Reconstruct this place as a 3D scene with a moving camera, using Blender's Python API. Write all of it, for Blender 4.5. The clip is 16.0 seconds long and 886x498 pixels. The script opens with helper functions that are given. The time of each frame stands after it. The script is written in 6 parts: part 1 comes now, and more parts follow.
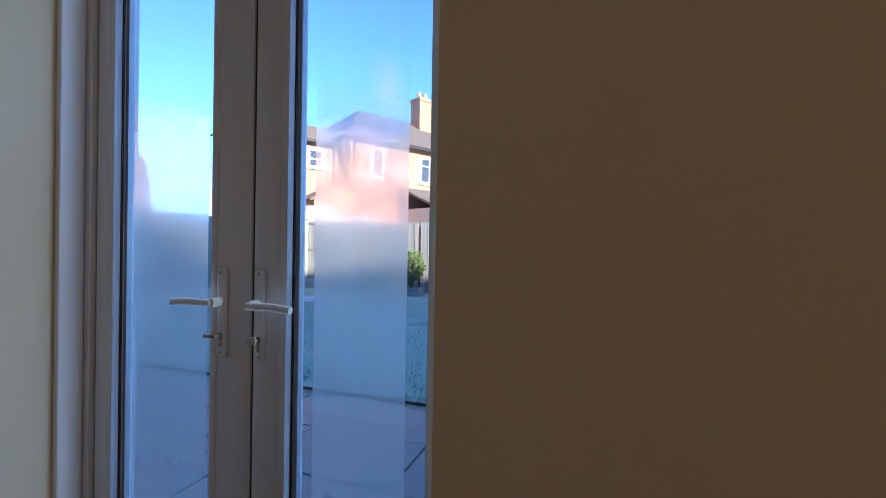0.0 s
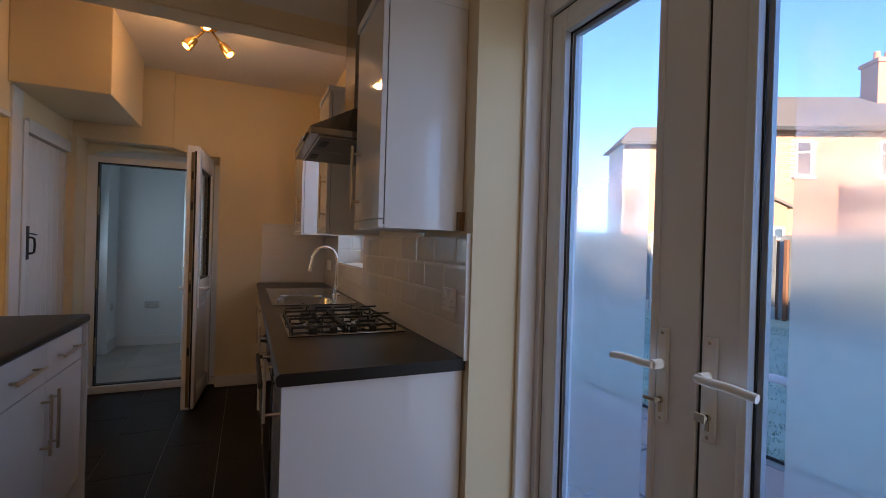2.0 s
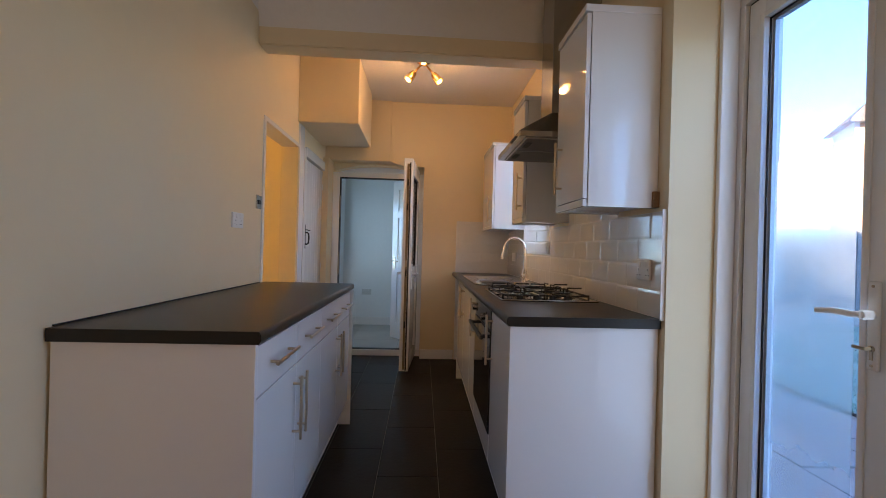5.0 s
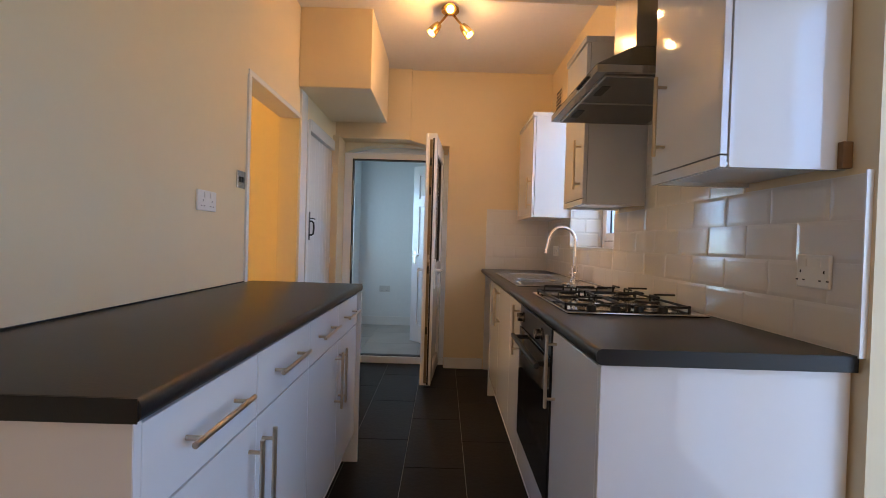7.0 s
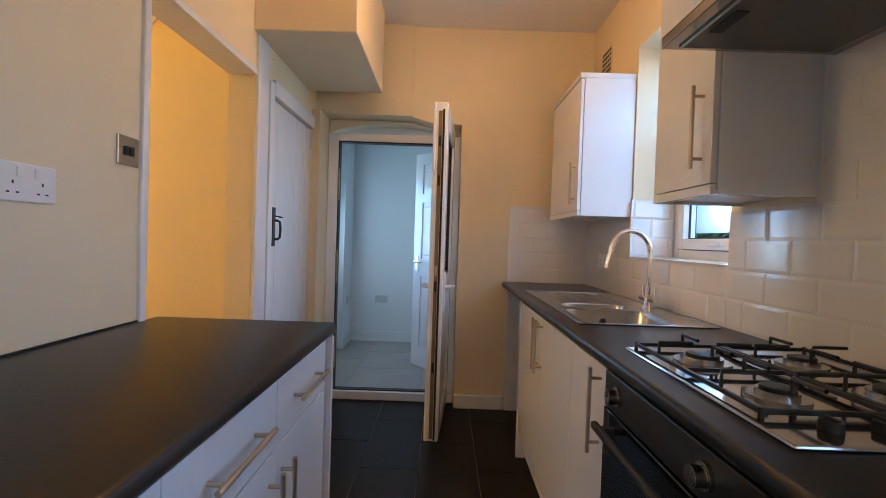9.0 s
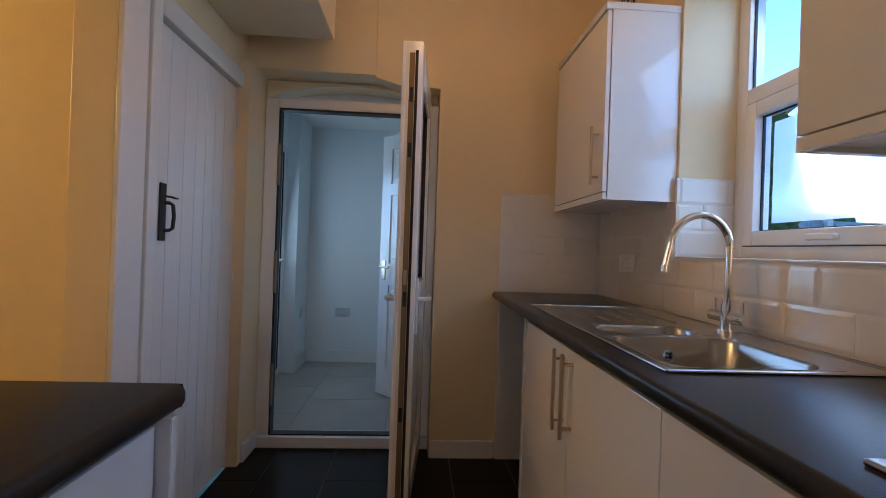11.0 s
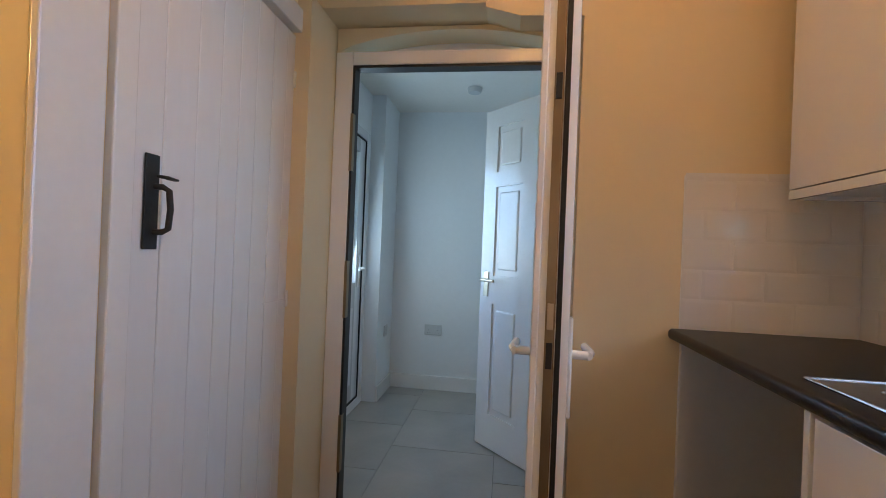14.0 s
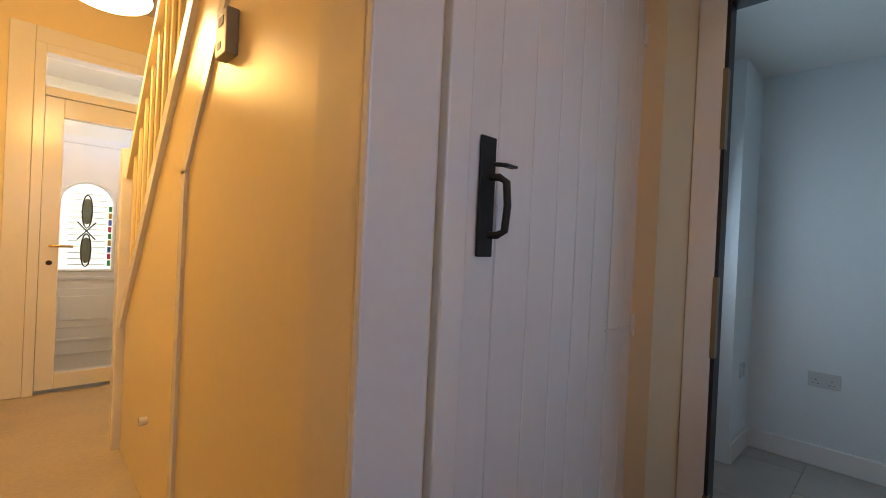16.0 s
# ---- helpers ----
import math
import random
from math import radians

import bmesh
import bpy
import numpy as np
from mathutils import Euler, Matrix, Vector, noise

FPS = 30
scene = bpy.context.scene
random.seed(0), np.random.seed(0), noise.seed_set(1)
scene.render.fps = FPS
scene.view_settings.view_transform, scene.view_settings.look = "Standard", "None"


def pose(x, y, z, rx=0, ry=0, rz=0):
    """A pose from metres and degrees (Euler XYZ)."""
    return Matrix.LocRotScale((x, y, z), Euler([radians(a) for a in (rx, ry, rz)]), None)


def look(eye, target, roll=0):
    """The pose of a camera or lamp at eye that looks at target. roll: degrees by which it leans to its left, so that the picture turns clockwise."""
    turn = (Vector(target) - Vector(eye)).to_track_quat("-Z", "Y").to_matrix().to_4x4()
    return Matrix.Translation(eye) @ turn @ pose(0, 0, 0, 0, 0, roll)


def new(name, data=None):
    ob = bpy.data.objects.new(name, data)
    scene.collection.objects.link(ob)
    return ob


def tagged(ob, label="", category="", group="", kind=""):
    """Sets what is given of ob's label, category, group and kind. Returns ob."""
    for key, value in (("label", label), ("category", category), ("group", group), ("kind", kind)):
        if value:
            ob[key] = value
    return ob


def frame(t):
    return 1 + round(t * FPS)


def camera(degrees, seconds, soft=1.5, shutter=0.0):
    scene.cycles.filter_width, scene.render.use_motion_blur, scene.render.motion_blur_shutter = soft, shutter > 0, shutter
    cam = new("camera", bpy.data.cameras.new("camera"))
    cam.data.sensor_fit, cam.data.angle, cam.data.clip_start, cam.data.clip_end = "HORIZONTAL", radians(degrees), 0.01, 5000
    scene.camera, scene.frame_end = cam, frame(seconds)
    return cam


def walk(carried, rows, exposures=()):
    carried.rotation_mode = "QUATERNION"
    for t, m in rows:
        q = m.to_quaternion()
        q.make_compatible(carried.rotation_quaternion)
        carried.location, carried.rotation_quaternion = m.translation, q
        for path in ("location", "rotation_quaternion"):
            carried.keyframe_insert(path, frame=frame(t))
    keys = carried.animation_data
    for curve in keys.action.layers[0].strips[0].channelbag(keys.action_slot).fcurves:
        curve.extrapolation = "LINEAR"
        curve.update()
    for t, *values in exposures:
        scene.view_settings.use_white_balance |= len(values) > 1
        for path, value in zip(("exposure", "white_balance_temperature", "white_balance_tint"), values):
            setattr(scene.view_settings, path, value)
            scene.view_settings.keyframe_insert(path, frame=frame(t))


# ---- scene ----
LENS = 90.0
cam = camera(LENS, 16.0, 0.9, 0.0)
PATH = [
    (0, (-0.132, 0.12, 1.201), (-0.79, 2.009, 1.185), 1.0),
    (0.5, (-0.156, 0.093, 1.231), (-1.186, 1.807, 1.195), 0.9),
    (1, (-0.221, 0.111, 1.242), (-1.571, 1.587, 1.222), 1.2),
    (1.5, (-0.266, 0.145, 1.261), (-1.904, 1.293, 1.262), 1.7),
    (2, (-0.276, 0.077, 1.316), (-2.106, 0.883, 1.308), 1.7),
    (2.5, (-0.172, -0.027, 1.3), (-2.078, 0.578, 1.3), 1.8),
    (3, (-0.02, -0.106, 1.241), (-1.974, 0.319, 1.243), 1.9),
    (3.5, (0.08, -0.145, 1.209), (-1.899, 0.141, 1.208), 1.8),
    (4, (0.14, -0.16, 1.19), (-1.851, 0.029, 1.187), 1.7),
    (4.2, (0.155, -0.168, 1.189), (-1.838, -0.007, 1.191), 1.6),
    (6.5, (-0.423, -0.174, 1.186), (-2.422, -0.15, 1.155), 1.7),
    (7, (-0.606, -0.2, 1.172), (-2.606, -0.201, 1.141), 1.7),
    (7.5, (-0.844, -0.283, 1.189), (-2.843, -0.283, 1.155), 1.8),
    (8, (-1.051, -0.321, 1.226), (-3.05, -0.322, 1.188), 1.8),
    (8.5, (-1.27, -0.298, 1.201), (-3.27, -0.302, 1.169), 1.7),
    (9, (-1.503, -0.273, 1.22), (-3.502, -0.277, 1.182), 1.9),
    (9.2, (-1.583, -0.276, 1.22), (-3.583, -0.277, 1.184), 1.9),
    (11.3, (-2.354, -0.264, 1.157), (-4.35, -0.142, 1.161), 2.0),
    (11.5, (-2.421, -0.238, 1.162), (-4.417, -0.117, 1.163), 2.0),
    (12, (-2.563, -0.209, 1.161), (-4.558, -0.072, 1.162), 2.1),
    (12.5, (-2.718, -0.228, 1.157), (-4.713, -0.084, 1.159), 2.2),
    (13, (-2.861, -0.29, 1.179), (-4.858, -0.172, 1.18), 2.3),
    (13.5, (-2.964, -0.371, 1.194), (-4.964, -0.377, 1.195), 2.3),
    (14, (-3.053, -0.426, 1.184), (-5.034, -0.701, 1.186), 2.3),
    (14.5, (-3.176, -0.473, 1.186), (-5.09, -1.053, 1.189), 2.2),
    (15, (-3.282, -0.511, 1.192), (-5.071, -1.404, 1.186), 2.4),
    (15.5, (-3.327, -0.588, 1.183), (-4.938, -1.773, 1.179), 2.5),
    (16, (-3.35, -0.699, 1.172), (-4.736, -2.141, 1.163), 2.7),
]
walk(cam, [(t, look(eye, target, roll)) for t, eye, target, roll in PATH],
     exposures=[(0.0, 2.1, 5900, 10), (1.0, 2.1, 6500, 13), (2.0, 2.2, 7100, 16), (3.0, 2.95, 7000, 13), (4.0, 2.95, 6700, 12), (6.5, 3.3, 7000, 12),
                (9.0, 3.4, 6200, 10), (11.5, 2.6, 6300, 12), (13.0, 3.15, 6600, 11), (14.0, 3.35, 7000, 11), (15.0, 3.5, 6400, 10), (15.5, 3.3, 6500, 11), (16.0, 2.8, 7100, 15)])

# ---- sky, sun, lamps ----
SUN_ELEV, SUN_AZ = radians(14), radians(-28)   # sun stands over the house, towards +x and -y
world = bpy.data.worlds.new("world")
scene.world = world
world.use_nodes = True
wn = world.node_tree
sky = wn.nodes.new("ShaderNodeTexSky")
sky.sky_type = 'NISHITA'
sky.sun_disc = False
sky.sun_elevation = SUN_ELEV
sky.sun_rotation = radians(90) - SUN_AZ
sky.air_density, sky.dust_density, sky.ozone_density = 0.55, 0.0, 5.0
bgn = wn.nodes["Background"]
wn.links.new(sky.outputs[0], bgn.inputs[0])
bgn.inputs[1].default_value = 0.15
sun_data = bpy.data.lights.new("sun", 'SUN')
sun_data.energy, sun_data.angle, sun_data.color = 3.6, radians(0.6), (1.0, 0.86, 0.66)
sun = new("sun", sun_data)
sun_dir = Vector((math.cos(SUN_AZ) * math.cos(SUN_ELEV), math.sin(SUN_AZ) * math.cos(SUN_ELEV), math.sin(SUN_ELEV)))
sun.matrix_world = look(sun_dir * 60, (0, 0, 0))


def lamp(name, place, power, colour, size=0.05):
    d = bpy.data.lights.new(name, 'POINT')
    d.energy, d.color, d.shadow_soft_size = power, colour, size
    ob = new(name, d)
    ob.location = place
    return ob


def window_light(name, eye, target, w, h, power, colour):
    d = bpy.data.lights.new(name, 'AREA')
    d.shape, d.size, d.size_y, d.energy, d.color = 'RECTANGLE', w, h, power, colour
    ob = new(name, d)
    ob.matrix_world = look(eye, target)
    return ob


WARM = (1.0, 0.54, 0.22)
DAY = (0.55, 0.75, 1.0)
BULBS = [(-3.60, -0.30, 2.60), (-3.53, -0.20, 2.695), (-3.60, -0.09, 2.595)]
for b in BULBS:
    d_ = (Vector(b) - Vector((-3.62, -0.2, 2.73))).normalized()
    lamp("bulb_light", Vector(b) + d_ * 0.085, 0.37, WARM, 0.022)
lamp("hall_light", (-3.47, -3.26, 2.12), 4.2, (1.0, 0.60, 0.20), 0.16)
# warm fill added before the solid porch side wall to brighten the outer door
window_light("porch_fill", (-2.95, -5.5, 1.5), (-3.8, -6.0, 1.0), 0.8, 0.9, 0.16, (1.0, 0.82, 0.45))
window_light("side_door_daylight", (-5.86, -1.458, 1.4), (-5.86, 0, 1.2), 0.5, 0.9, 0.68, (0.5, 0.75, 1.0))
window_light("fanlight_daylight", (-3.545, 1.10, 2.04), (-3.6, 0, 1.2), 0.68, 0.40, 0.3, DAY)
window_light("sash_daylight", (-3.50, 1.105, 1.50), (-3.3, 0, 1.0), 0.46, 0.36, 0.26, DAY)
window_light("rear_window_daylight", (3.05, -0.2, 1.5), (0, -0.2, 1.3), 1.3, 1.1, 1.45, (1.0, 0.70, 0.50))
window_light("french_door_daylight", (-0.98, 1.014, 1.10), (-0.98, -1.0, 1.10), 1.08, 1.9, 0.8, (0.64, 0.79, 1.0))

# ---- materials ----
MATS = {}


def mat(name, base, rough=0.5, metal=0.0, var=0.06, scale=3.0, bump=0.0, bscale=40.0, fine=0.03, coat=0.0, rnd=0.0, stretch=(1, 1, 1), rvar=0.08, spec=0.5):
    """Principled surface with two scales of variation in colour, gloss and relief."""
    if name in MATS:
        return MATS[name]
    m = bpy.data.materials.new(name)
    m.use_nodes = True
    nt = m.node_tree
    p = nt.nodes["Principled BSDF"]
    tc = nt.nodes.new("ShaderNodeTexCoord")
    mp = nt.nodes.new("ShaderNodeMapping")
    mp.inputs["Scale"].default_value = stretch
    nt.links.new(tc.outputs["Object"], mp.inputs[0])
    n1 = nt.nodes.new("ShaderNodeTexNoise")
    n1.inputs["Scale"].default_value, n1.inputs["Detail"].default_value = scale, 4
    n2 = nt.nodes.new("ShaderNodeTexNoise")
    n2.inputs["Scale"].default_value, n2.inputs["Detail"].default_value = scale * 18, 5
    for n in (n1, n2):
        nt.links.new(mp.outputs[0], n.inputs["Vector"])
    val = nt.nodes.new("ShaderNodeMath")
    val.operation = 'MULTIPLY_ADD'
    nt.links.new(n1.outputs["Fac"], val.inputs[0])
    val.inputs[1].default_value, val.inputs[2].default_value = 2 * var, 1 - var
    v2 = nt.nodes.new("ShaderNodeMath")
    v2.operation = 'MULTIPLY_ADD'
    nt.links.new(n2.outputs["Fac"], v2.inputs[0])
    v2.inputs[1].default_value = 2 * fine
    nt.links.new(val.outputs[0], v2.inputs[2])
    out = v2
    if rnd:
        oi = nt.nodes.new("ShaderNodeObjectInfo")
        v3 = nt.nodes.new("ShaderNodeMath")
        v3.operation = 'MULTIPLY_ADD'
        nt.links.new(oi.outputs["Random"], v3.inputs[0])
        v3.inputs[1].default_value = rnd
        nt.links.new(v2.outputs[0], v3.inputs[2])
        out = v3
    mul = nt.nodes.new("ShaderNodeVectorMath")
    mul.operation = 'SCALE'
    mul.inputs[0].default_value = base
    nt.links.new(out.outputs[0], mul.inputs["Scale"])
    nt.links.new(mul.outputs[0], p.inputs["Base Color"])
    rr = nt.nodes.new("ShaderNodeMath")
    rr.operation = 'MULTIPLY_ADD'
    nt.links.new(n1.outputs["Fac"], rr.inputs[0])
    rr.inputs[1].default_value, rr.inputs[2].default_value = 2 * rvar * rough, rough * (1 - rvar)
    nt.links.new(rr.outputs[0], p.inputs["Roughness"])
    p.inputs["Metallic"].default_value = metal
    p.inputs["Coat Weight"].default_value = coat
    p.inputs["Coat Roughness"].default_value = 0.05
    p.inputs["Specular IOR Level"].default_value = spec
    if bump:
        nb = nt.nodes.new("ShaderNodeTexNoise")
        nb.inputs["Scale"].default_value, nb.inputs["Detail"].default_value = bscale, 4
        nt.links.new(mp.outputs[0], nb.inputs["Vector"])
        bp = nt.nodes.new("ShaderNodeBump")
        bp.inputs["Strength"].default_value, bp.inputs["Distance"].default_value = bump, 0.01
        nt.links.new(nb.outputs["Fac"], bp.inputs["Height"])
        nt.links.new(bp.outputs[0], p.inputs["Normal"])
    MATS[name] = m
    return m


def glow(name, colour, strength):
    m = bpy.data.materials.new(name)
    m.use_nodes = True
    p = m.node_tree.nodes["Principled BSDF"]
    p.inputs["Base Color"].default_value = (*colour, 1)
    p.inputs["Emission Color"].default_value = (*colour, 1)
    p.inputs["Emission Strength"].default_value = strength
    return m


def glass_mat(name, colour=(1, 1, 1), rough=0.0):
    """Thin clear glazing: mostly straight through, with a Fresnel gloss."""
    m = bpy.data.materials.new(name)
    m.use_nodes = True
    nt = m.node_tree
    nt.nodes.remove(nt.nodes["Principled BSDF"])
    tr, gl, lw, mx = (nt.nodes.new("ShaderNode" + k) for k in ("BsdfTransparent", "BsdfGlossy", "LayerWeight", "MixShader"))
    tr.inputs[0].default_value = (*colour, 1)
    gl.inputs["Roughness"].default_value = rough
    pw, ma = nt.nodes.new("ShaderNodeMath"), nt.nodes.new("ShaderNodeMath")
    pw.operation, ma.operation = 'POWER', 'MULTIPLY_ADD'
    lw.inputs[0].default_value = 0.5
    nt.links.new(lw.outputs["Facing"], pw.inputs[0])
    pw.inputs[1].default_value = 5.0
    nt.links.new(pw.outputs[0], ma.inputs[0])
    ma.inputs[1].default_value, ma.inputs[2].default_value = 0.5, 0.02
    nt.links.new(ma.outputs[0], mx.inputs[0])
    nt.links.new(tr.outputs[0], mx.inputs[1])
    nt.links.new(gl.outputs[0], mx.inputs[2])
    nt.links.new(mx.outputs[0], nt.nodes["Material Output"].inputs[0])
    return m


def fog_mat(name, low, high, most):
    """Condensation inside a sealed unit: thin, patchy, densest at mid height."""
    m = bpy.data.materials.new(name)
    m.use_nodes = True
    nt = m.node_tree
    nt.nodes.remove(nt.nodes["Principled BSDF"])
    tc = nt.nodes.new("ShaderNodeTexCoord")
    sep = nt.nodes.new("ShaderNodeSeparateXYZ")
    nt.links.new(tc.outputs["Object"], sep.inputs[0])
    noi = nt.nodes.new("ShaderNodeTexNoise")
    noi.inputs["Scale"].default_value, noi.inputs["Detail"].default_value = 4.0, 5
    nt.links.new(tc.outputs["Object"], noi.inputs["Vector"])
    wob = nt.nodes.new("ShaderNodeMath")
    wob.operation = 'MULTIPLY_ADD'
    nt.links.new(noi.outputs["Fac"], wob.inputs[0])
    wob.inputs[1].default_value = 0.16
    nt.links.new(sep.outputs["Z"], wob.inputs[2])
    ramp = nt.nodes.new("ShaderNodeValToRGB")
    rng = nt.nodes.new("ShaderNodeMapRange")
    rng.inputs["From Min"].default_value, rng.inputs["From Max"].default_value = low, high
    nt.links.new(wob.outputs[0], rng.inputs["Value"])
    nt.links.new(rng.outputs[0], ramp.inputs[0])
    e = ramp.color_ramp.elements
    e[0].position, e[0].color = 0.0, (0.28,) * 3 + (1,)
    e[1].position, e[1].color = 1.0, (0.08, 0.08, 0.08, 1)
    for pos, v in ((0.3, 0.30), (0.5, 0.42), (0.60, 0.66), (0.69, 0.84), (0.82, 0.82), (0.90, 0.55), (0.96, 0.2)):
        k = e.new(pos)
        k.color = (v, v, v, 1)
    fine = nt.nodes.new("ShaderNodeTexNoise")
    fine.inputs["Scale"].default_value = 25
    nt.links.new(tc.outputs["Object"], fine.inputs["Vector"])
    f2 = nt.nodes.new("ShaderNodeMath")
    f2.operation = 'MULTIPLY_ADD'
    nt.links.new(fine.outputs["Fac"], f2.inputs[0])
    f2.inputs[1].default_value, f2.inputs[2].default_value = 0.12 * most, 0.94 * most
    amt = nt.nodes.new("ShaderNodeMath")
    amt.operation = 'MULTIPLY'
    nt.links.new(ramp.outputs[0], amt.inputs[0])
    nt.links.new(f2.outputs[0], amt.inputs[1])
    tr, tl, rf_, mx, m2 = (nt.nodes.new("ShaderNode" + k) for k in ("BsdfTransparent", "BsdfTranslucent", "BsdfRefraction", "MixShader", "MixShader"))
    tl.inputs[0].default_value = (0.96, 0.97, 0.86, 1)
    rf_.inputs["Roughness"].default_value, rf_.inputs["IOR"].default_value = 0.30, 1.2
    m2.inputs[0].default_value = 0.34
    nt.links.new(rf_.outputs[0], m2.inputs[1])
    nt.links.new(tl.outputs[0], m2.inputs[2])
    nt.links.new(amt.outputs[0], mx.inputs[0])
    nt.links.new(tr.outputs[0], mx.inputs[1])
    nt.links.new(m2.outputs[0], mx.inputs[2])
    nt.links.new(mx.outputs[0], nt.nodes["Material Output"].inputs[0])
    return m


CREAM = mat("cream_wall_paint", (0.82, 0.68, 0.45), 0.55, var=0.05, scale=1.3, bump=0.04, bscale=60, fine=0.015)
CEIL = mat("white_ceiling_paint", (0.84, 0.80, 0.74), 0.7, var=0.03, scale=1.5, bump=0.15, bscale=50)
WHITE = mat("white_gloss_paint", (0.83, 0.82, 0.80), 0.22, var=0.04, scale=2.5, bump=0.06, bscale=30)
PVC = mat("white_upvc", (0.85, 0.85, 0.86), 0.2, var=0.02, scale=4, fine=0.01)
PVC_GREY = mat("weathered_upvc_edge", (0.62, 0.58, 0.52), 0.35, var=0.12, scale=9)
GLOSSDOOR = mat("white_gloss_cabinet", (0.83, 0.83, 0.84), 0.05, var=0.015, scale=2, fine=0.008, coat=0.3)
CARCASS = mat("white_melamine", (0.82, 0.81, 0.80), 0.3, var=0.02, scale=3)
WORKTOP = mat("black_laminate", (0.015, 0.0135, 0.013), 0.31, spec=0.38, var=0.12, scale=4, bump=0.05, bscale=260, fine=0.10, rvar=0.04)
STEEL = mat("brushed_steel", (0.47, 0.45, 0.43), 0.24, 1.0, var=0.05, scale=6, bump=0.04, bscale=90, stretch=(1, 12, 1))
SPACER = mat("anodised_spacer", (0.55, 0.56, 0.58), 0.45, 0.3, var=0.05, scale=8)
SATIN = mat("satin_nickel", (0.52, 0.44, 0.34), 0.3, 1.0, var=0.05, scale=20)
CHROME = mat("chrome", (0.85, 0.85, 0.86), 0.05, 1.0, var=0.02, scale=8)
HOBSTEEL = mat("polished_hob_steel", (0.46, 0.43, 0.40), 0.10, 1.0, var=0.06, scale=6)
TARNISH = mat("tarnished_metal", (0.26, 0.20, 0.13), 0.42, 0.8, var=0.3, scale=9, stretch=(1, 1, 0.3))
HOODSTEEL = mat("hood_steel", (0.36, 0.34, 0.32), 0.17, 1.0, var=0.06, scale=6, stretch=(10, 1, 1))
FILTER = mat("filter_mesh", (0.22, 0.21, 0.20), 0.45, 0.9, var=0.1, scale=30, bump=0.5, bscale=300)
BLACKIRON = mat("black_iron", (0.012, 0.012, 0.012), 0.45, var=0.2, scale=15, bump=0.1, bscale=80)
BLACKPL = mat("black_gasket", (0.012, 0.012, 0.013), 0.5, var=0.1)
OVENGLASS = mat("black_oven_glass", (0.008, 0.008, 0.009), 0.06, var=0.05, coat=0.5)
OVENPANEL = mat("dark_control_panel", (0.022, 0.021, 0.020), 0.35, 0.0, var=0.08, scale=10)
SOCKET = mat("white_socket_plastic", (0.82, 0.81, 0.79), 0.3, var=0.02)
TILE = mat("white_glazed_tile", (0.80, 0.77, 0.73), 0.15, var=0.02, scale=8, fine=0.01, coat=0.12, rnd=0.012)
GROUT = mat("pale_grout", (0.80, 0.78, 0.75), 0.8, var=0.08, scale=12)
SLATE = mat("black_floor_tile", (0.014, 0.0115, 0.010), 0.42, spec=0.12, var=0.2, scale=5, bump=0.12, bscale=35, fine=0.1, rnd=0.1)
FGROUT = mat("grey_floor_grout", (0.24, 0.23, 0.21), 0.85, var=0.15, scale=20)
UTILTILE = mat("pale_grey_floor_tile", (0.35, 0.32, 0.285), 0.32, var=0.38, scale=2.5, bump=0.05, bscale=20, fine=0.05, rnd=0.06)
UTILWALL = mat("cool_white_wall_paint", (0.78, 0.80, 0.80), 0.6, var=0.03, scale=1.3, bump=0.1, bscale=60)
HALLWALL = mat("hall_cream_paint", (0.85, 0.72, 0.46), 0.5, var=0.04, scale=1.2, bump=0.1, bscale=60)
HALLGLOSS = mat("cream_gloss_panel", (0.86, 0.74, 0.47), 0.30, var=0.03, scale=1.5, bump=0.1, bscale=9)
CARPET = mat("beige_carpet", (0.46, 0.40, 0.32), 0.95, var=0.2, scale=2.5, bump=0.5, bscale=250, fine=0.15)
BRASS = mat("antique_brass", (0.55, 0.36, 0.14), 0.25, 1.0, var=0.1, scale=20)
BRICK = mat("red_brick", (0.42, 0.20, 0.12), 0.85, var=0.25, scale=3, fine=0.2)
MORTAR = mat("mortar", (0.5, 0.44, 0.38), 0.9, var=0.15, scale=6)
ROOF = mat("roof_tile", (0.13, 0.11, 0.10), 0.8, var=0.3, scale=2, bump=0.4, bscale=12, fine=0.15)
FENCE = mat("weathered_fence_board", (0.15, 0.155, 0.155), 0.85, var=0.4, scale=2, bump=0.4, bscale=20, stretch=(6, 6, 0.6), fine=0.25, rnd=0.6)
CONC = mat("concrete", (0.46, 0.45, 0.42), 0.85, var=0.15, scale=3, bump=0.3, bscale=40)
SLAB = mat("paving_slab", (0.21, 0.215, 0.205), 0.5, var=0.35, scale=2, bump=0.2, bscale=30, fine=0.12, rnd=0.12)
GRAVEL = mat("gravel", (0.30, 0.27, 0.23), 0.9, var=0.4, scale=20, bump=0.5, bscale=60)
FROST = mat("frosted_lawn", (0.25, 0.34, 0.27), 0.9, var=0.45, scale=2.2, bump=0.6, bscale=40, fine=0.4)
TIMBER = mat("brown_timber", (0.20, 0.09, 0.05), 0.8, var=0.3, scale=4, bump=0.3, bscale=20, stretch=(5, 5, 0.5))
FELT = mat("pale_frosted_roof", (0.55, 0.60, 0.66), 0.8, var=0.12, scale=4, bump=0.2, bscale=30)
YLEAF = mat("yellow_leaf", (0.42, 0.40, 0.06), 0.6, var=0.35, scale=3)
LEAF = mat("hedge_leaf", (0.07, 0.12, 0.03), 0.6, var=0.4, scale=3, rnd=0.2)
BARK = mat("bark", (0.12, 0.09, 0.06), 0.9, var=0.3, scale=8, bump=0.4)
GLASS = glass_mat("clear_glass")
